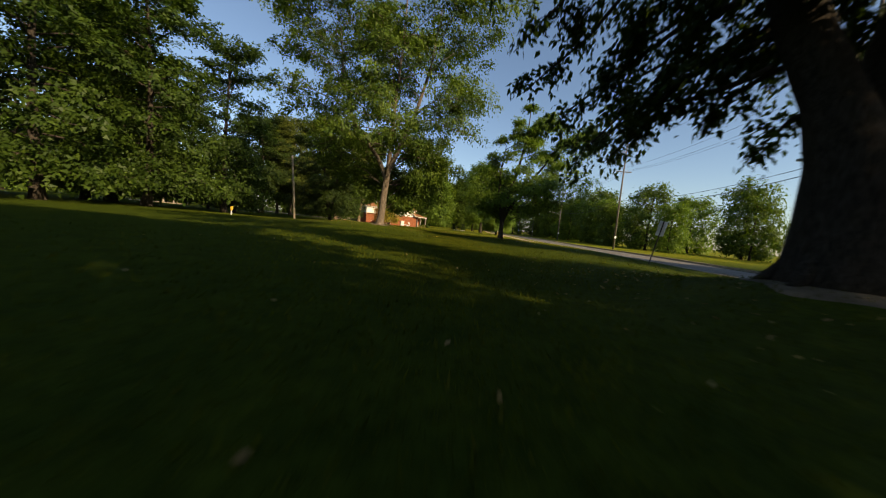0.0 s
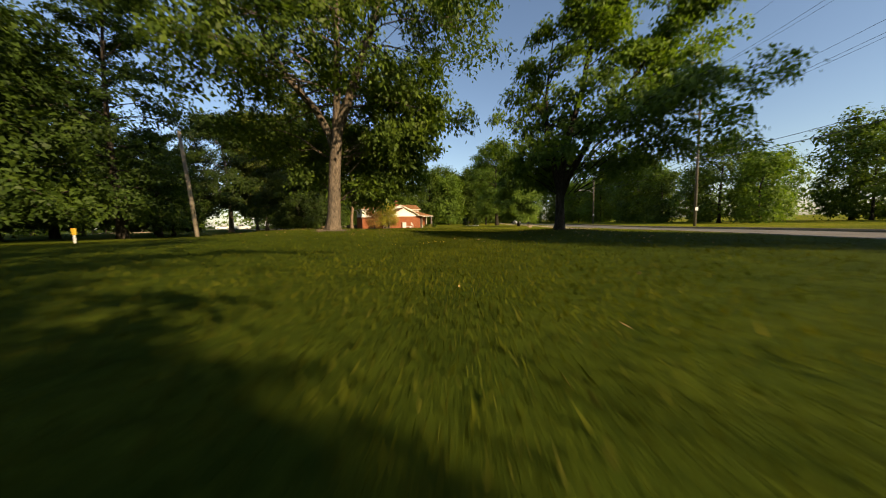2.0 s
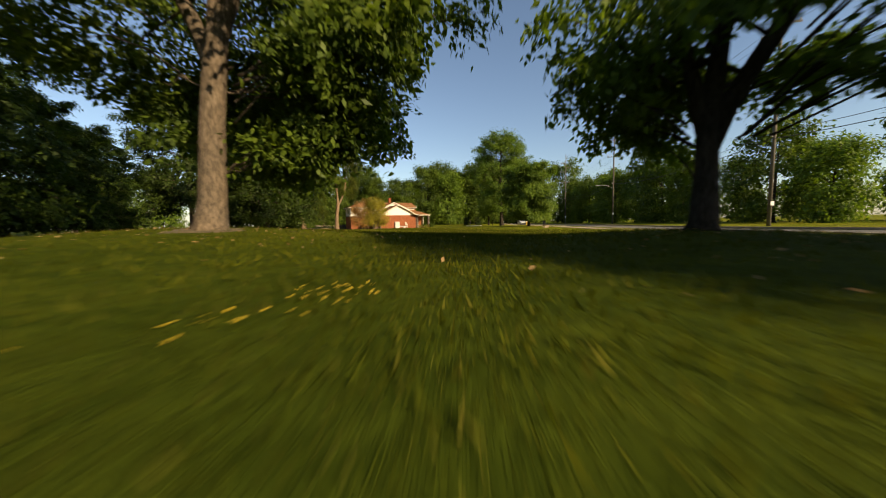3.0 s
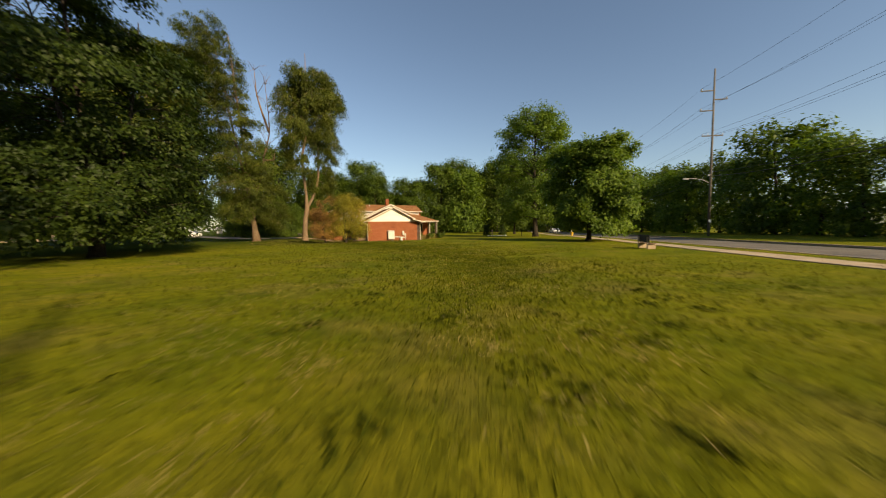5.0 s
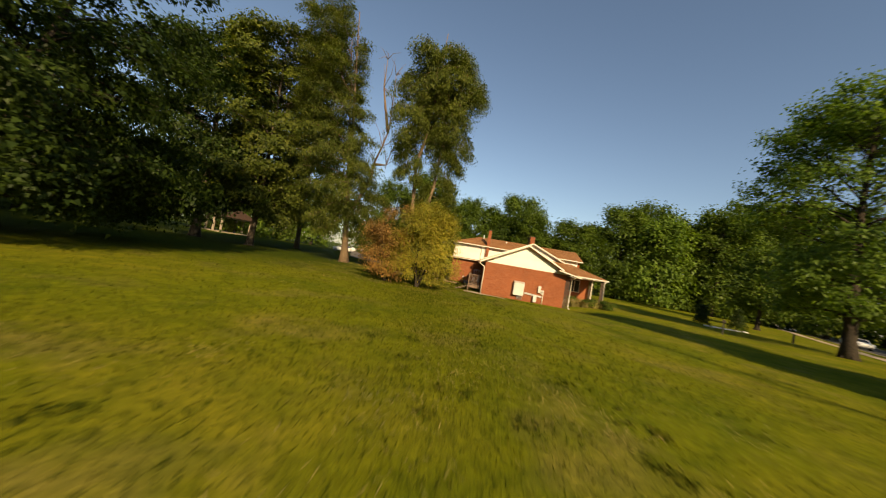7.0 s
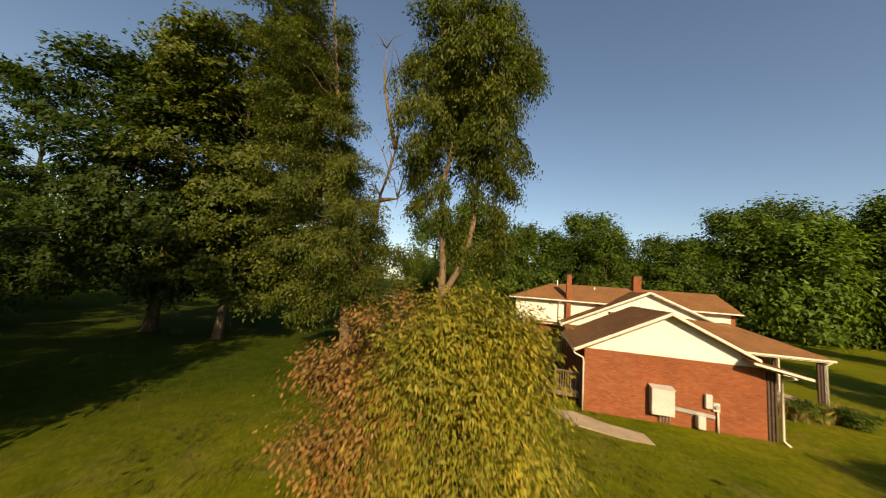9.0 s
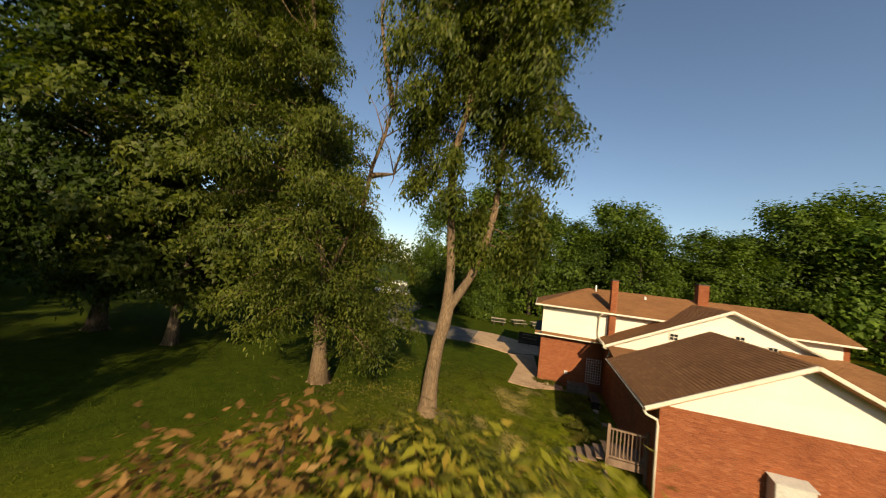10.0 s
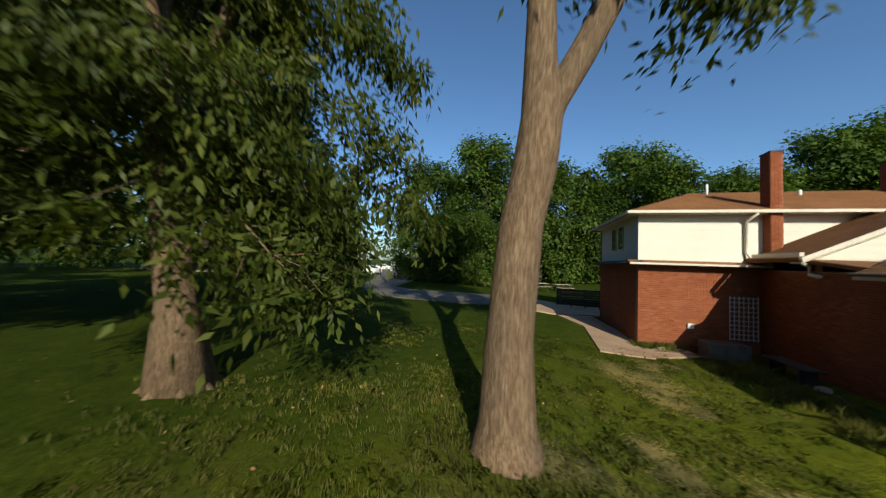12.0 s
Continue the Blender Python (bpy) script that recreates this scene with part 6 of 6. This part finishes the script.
part("post", boxed(-0.05, -0.05, -0.2, 0.05, 0.05, 1.0, bevel=0.008), DARKWOOD, pb)
bx = bmesh.new()
prism(bx, [(-0.1, -0.25, 1.0), (0.1, -0.25, 1.0), (0.1, -0.25, 1.14), (0.06, -0.25, 1.21), (-0.06, -0.25, 1.21), (-0.1, -0.25, 1.14)], (0, 0.5, 0))
part("box", bx, DARKMETAL, pb)
tagged(pb, "dark metal letter box on a wooden post", "letter box")
sp = rest("marker_post", 9.8, 102.0)
part("post", boxed(-0.06, -0.06, -0.2, 0.06, 0.06, 0.9, bevel=0.015), DARKWOOD, sp)
tagged(sp, "short dark wooden post on the verge", "post")
for k in range(14):
    f = k / 13
    stone(3.6 + 3.7 * f + rd.uniform(-0.1, 0.1), 103 + 2.7 * f + rd.uniform(-0.1, 0.1), 0.14 + 0.06 * rd.random(), WHITEPAINT, "white painted edging stone on the lawn")


# ---- the far western lawn ----
def pavilion(x, y):
    p = rest("pavilion", x, y, 12)
    part("floor", boxed(-5.2, -3.4, -0.3, 5.2, 3.4, 0.12, bevel=0.02), CONCRETE, p)
    for i in range(5):
        for j in (-2.9, 2.9):
            part("column", boxed(-4.7 + 2.35 * i - 0.15, j - 0.15, 0.12, -4.7 + 2.35 * i + 0.15, j + 0.15, 2.9, bevel=0.02), GREYWOOD, p)
    part("beam", boxed(-5.0, -3.1, 2.9, 5.0, 3.1, 3.15), TRIM, p)
    bm = bmesh.new()
    prism(bm, [(-5.7, -3.8, 3.12), (-5.7, 3.8, 3.12), (-5.7, 0, 4.7)], (11.4, 0, 0))
    part("roof", bm, BROWNPAINT, p, "dark brown gable roof")
    return tagged(p, "open picnic shelter with greyed wooden posts and dark roof", "shelter")


pavilion(-76, 86)


def car(x, y, turn, paint, label):
    c = rest("car", x, y, turn)
    side = [(-2.2, 0.45), (-2.25, 0.75), (-2.1, 0.92), (-1.2, 1.0), (-0.55, 1.42), (0.9, 1.45), (1.65, 1.05), (2.15, 0.98), (2.25, 0.7), (2.2, 0.4), (1.8, 0.28), (-1.8, 0.28)]
    bm = prism(bmesh.new(), [(a, -0.88, b) for a, b in side], (0, 1.76, 0))
    bmesh.ops.bevel(bm, geom=list(bm.edges), offset=0.05, segments=2, affect="EDGES")
    part("body", bm, paint, c)
    for d in (-1, 1):
        part("side_window", prism(bmesh.new(), [(a, d * 0.885, b) for a, b in ((-1.0, 1.02), (-0.5, 1.36), (0.85, 1.38), (1.4, 1.04))], (0, d * 0.006, 0)), GLASS_DARK, c)
        for a in (-1.4, 1.4):
            w = part("wheel", tube(bmesh.new(), [(a, d * 0.68, 0.32), (a, d * 0.9, 0.32)], 0.32, 20), RUBBER, c)
            part("rim", tube(bmesh.new(), [(a, d * 0.88, 0.32), (a, d * 0.91, 0.32)], 0.19, 14), GREYMETAL, w)
    part("windscreen", prism(bmesh.new(), [(-1.19, -0.7, 1.04), (-0.6, -0.66, 1.40), (-0.6, 0.66, 1.40), (-1.19, 0.7, 1.04)], (-0.02, 0, 0.012)), GLASS_DARK, c)
    part("rear_window", prism(bmesh.new(), [(0.98, -0.66, 1.42), (1.58, -0.7, 1.1), (1.58, 0.7, 1.1), (0.98, 0.66, 1.42)], (0.02, 0, 0.012)), GLASS_DARK, c)
    return tagged(c, label, "car")


car(-63, 107, 22, WHITEPAINT, "white car parked on the far driveway")
car(-80, 122, 40, WHITEPAINT, "white car parked beyond the western lawn")
car(SLANT * 132 + 15.0, 132, 93, WHITEPAINT, "white car standing far along the road")
s2 = rest("yard_sign", -54.5, 105.8, 60)
for d in (-0.4, 0.4):
    part("post", boxed(d - 0.04, -0.04, -0.3, d + 0.04, 0.04, 2.3, bevel=0.008), DARKMETAL, s2)
for z in (0.9, 1.65):
    part("plate", boxed(-0.55, -0.06, z, 0.55, -0.042, z + 0.6, bevel=0.004), WHITEPAINT, s2)
tagged(s2, "two stacked white sign plates on dark posts", "sign")
tree("leafy tree with a straight grey trunk", -43.8, 84.2, 22.0, 6.5, 0.34, 0.18, 25, leaf=0.28, count=30000, boughs=46, leafmat=LEAF_MAPLE, barkmat=BARK_GREY, twigs=False, spray=0.5)
tree("leafy street tree with a dark trunk", 11.1, 123.0, 13.0, 4.8, 0.28, 0.2, 26, leaf=0.34, count=13000, boughs=40, leafmat=LEAF_MAPLE, barkmat=BARK_DARK, twigs=False, spray=0.45)


# ---- grass blades on the near lawn ----
def grass():
    """Blades of the mown lawn, thickest along the stretch from the start to the forked tree."""
    rng = np.random.default_rng(9)
    line = np.array(((0.2, -1.0), (0.4, 27.0), (1.2, 46.0), (1.0, 56.0), (-2.5, 63.0), (-13.0, 74.0), (-21.0, 82.0)))
    seg = np.diff(line, axis=0)
    length = np.linalg.norm(seg, axis=1)
    xs = []
    for width, many in ((0.9, 110000), (2.4, 90000), (6.0, 60000)):
        k = rng.choice(len(seg), many, p=length / length.sum())
        f = rng.random(many)[:, None]
        side = np.stack((-seg[k, 1], seg[k, 0]), axis=1) / length[k][:, None]
        xs.append(np.concatenate((line[k] + seg[k] * f + side * (rng.normal(size=many) * width)[:, None], np.full((many, 1), width)), axis=1))
    q = np.concatenate(xs)
    z = np.array([height_at(a, b) for a, b, _ in q])
    size = 0.028 + 0.006 * q[:, 2]
    h = size * rng.uniform(0.6, 1.6, len(q))
    a = rng.uniform(0, 6.283, len(q))
    lean = rng.normal(size=(len(q), 2)) * 0.5 * h[:, None]
    w = 0.0025 + 0.0022 * q[:, 2]
    dx, dy = np.cos(a) * w, np.sin(a) * w
    p = np.stack((np.stack((q[:, 0] - dx, q[:, 1] - dy, z - 0.01), 1), np.stack((q[:, 0] + dx, q[:, 1] + dy, z - 0.01), 1),
                  np.stack((q[:, 0] + lean[:, 0], q[:, 1] + lean[:, 1], z + h), 1)), axis=1)
    return tagged(new("grass", quads("grass", p, GRASS)), "short mown grass blades", "grass", kind="stuff")


grass()
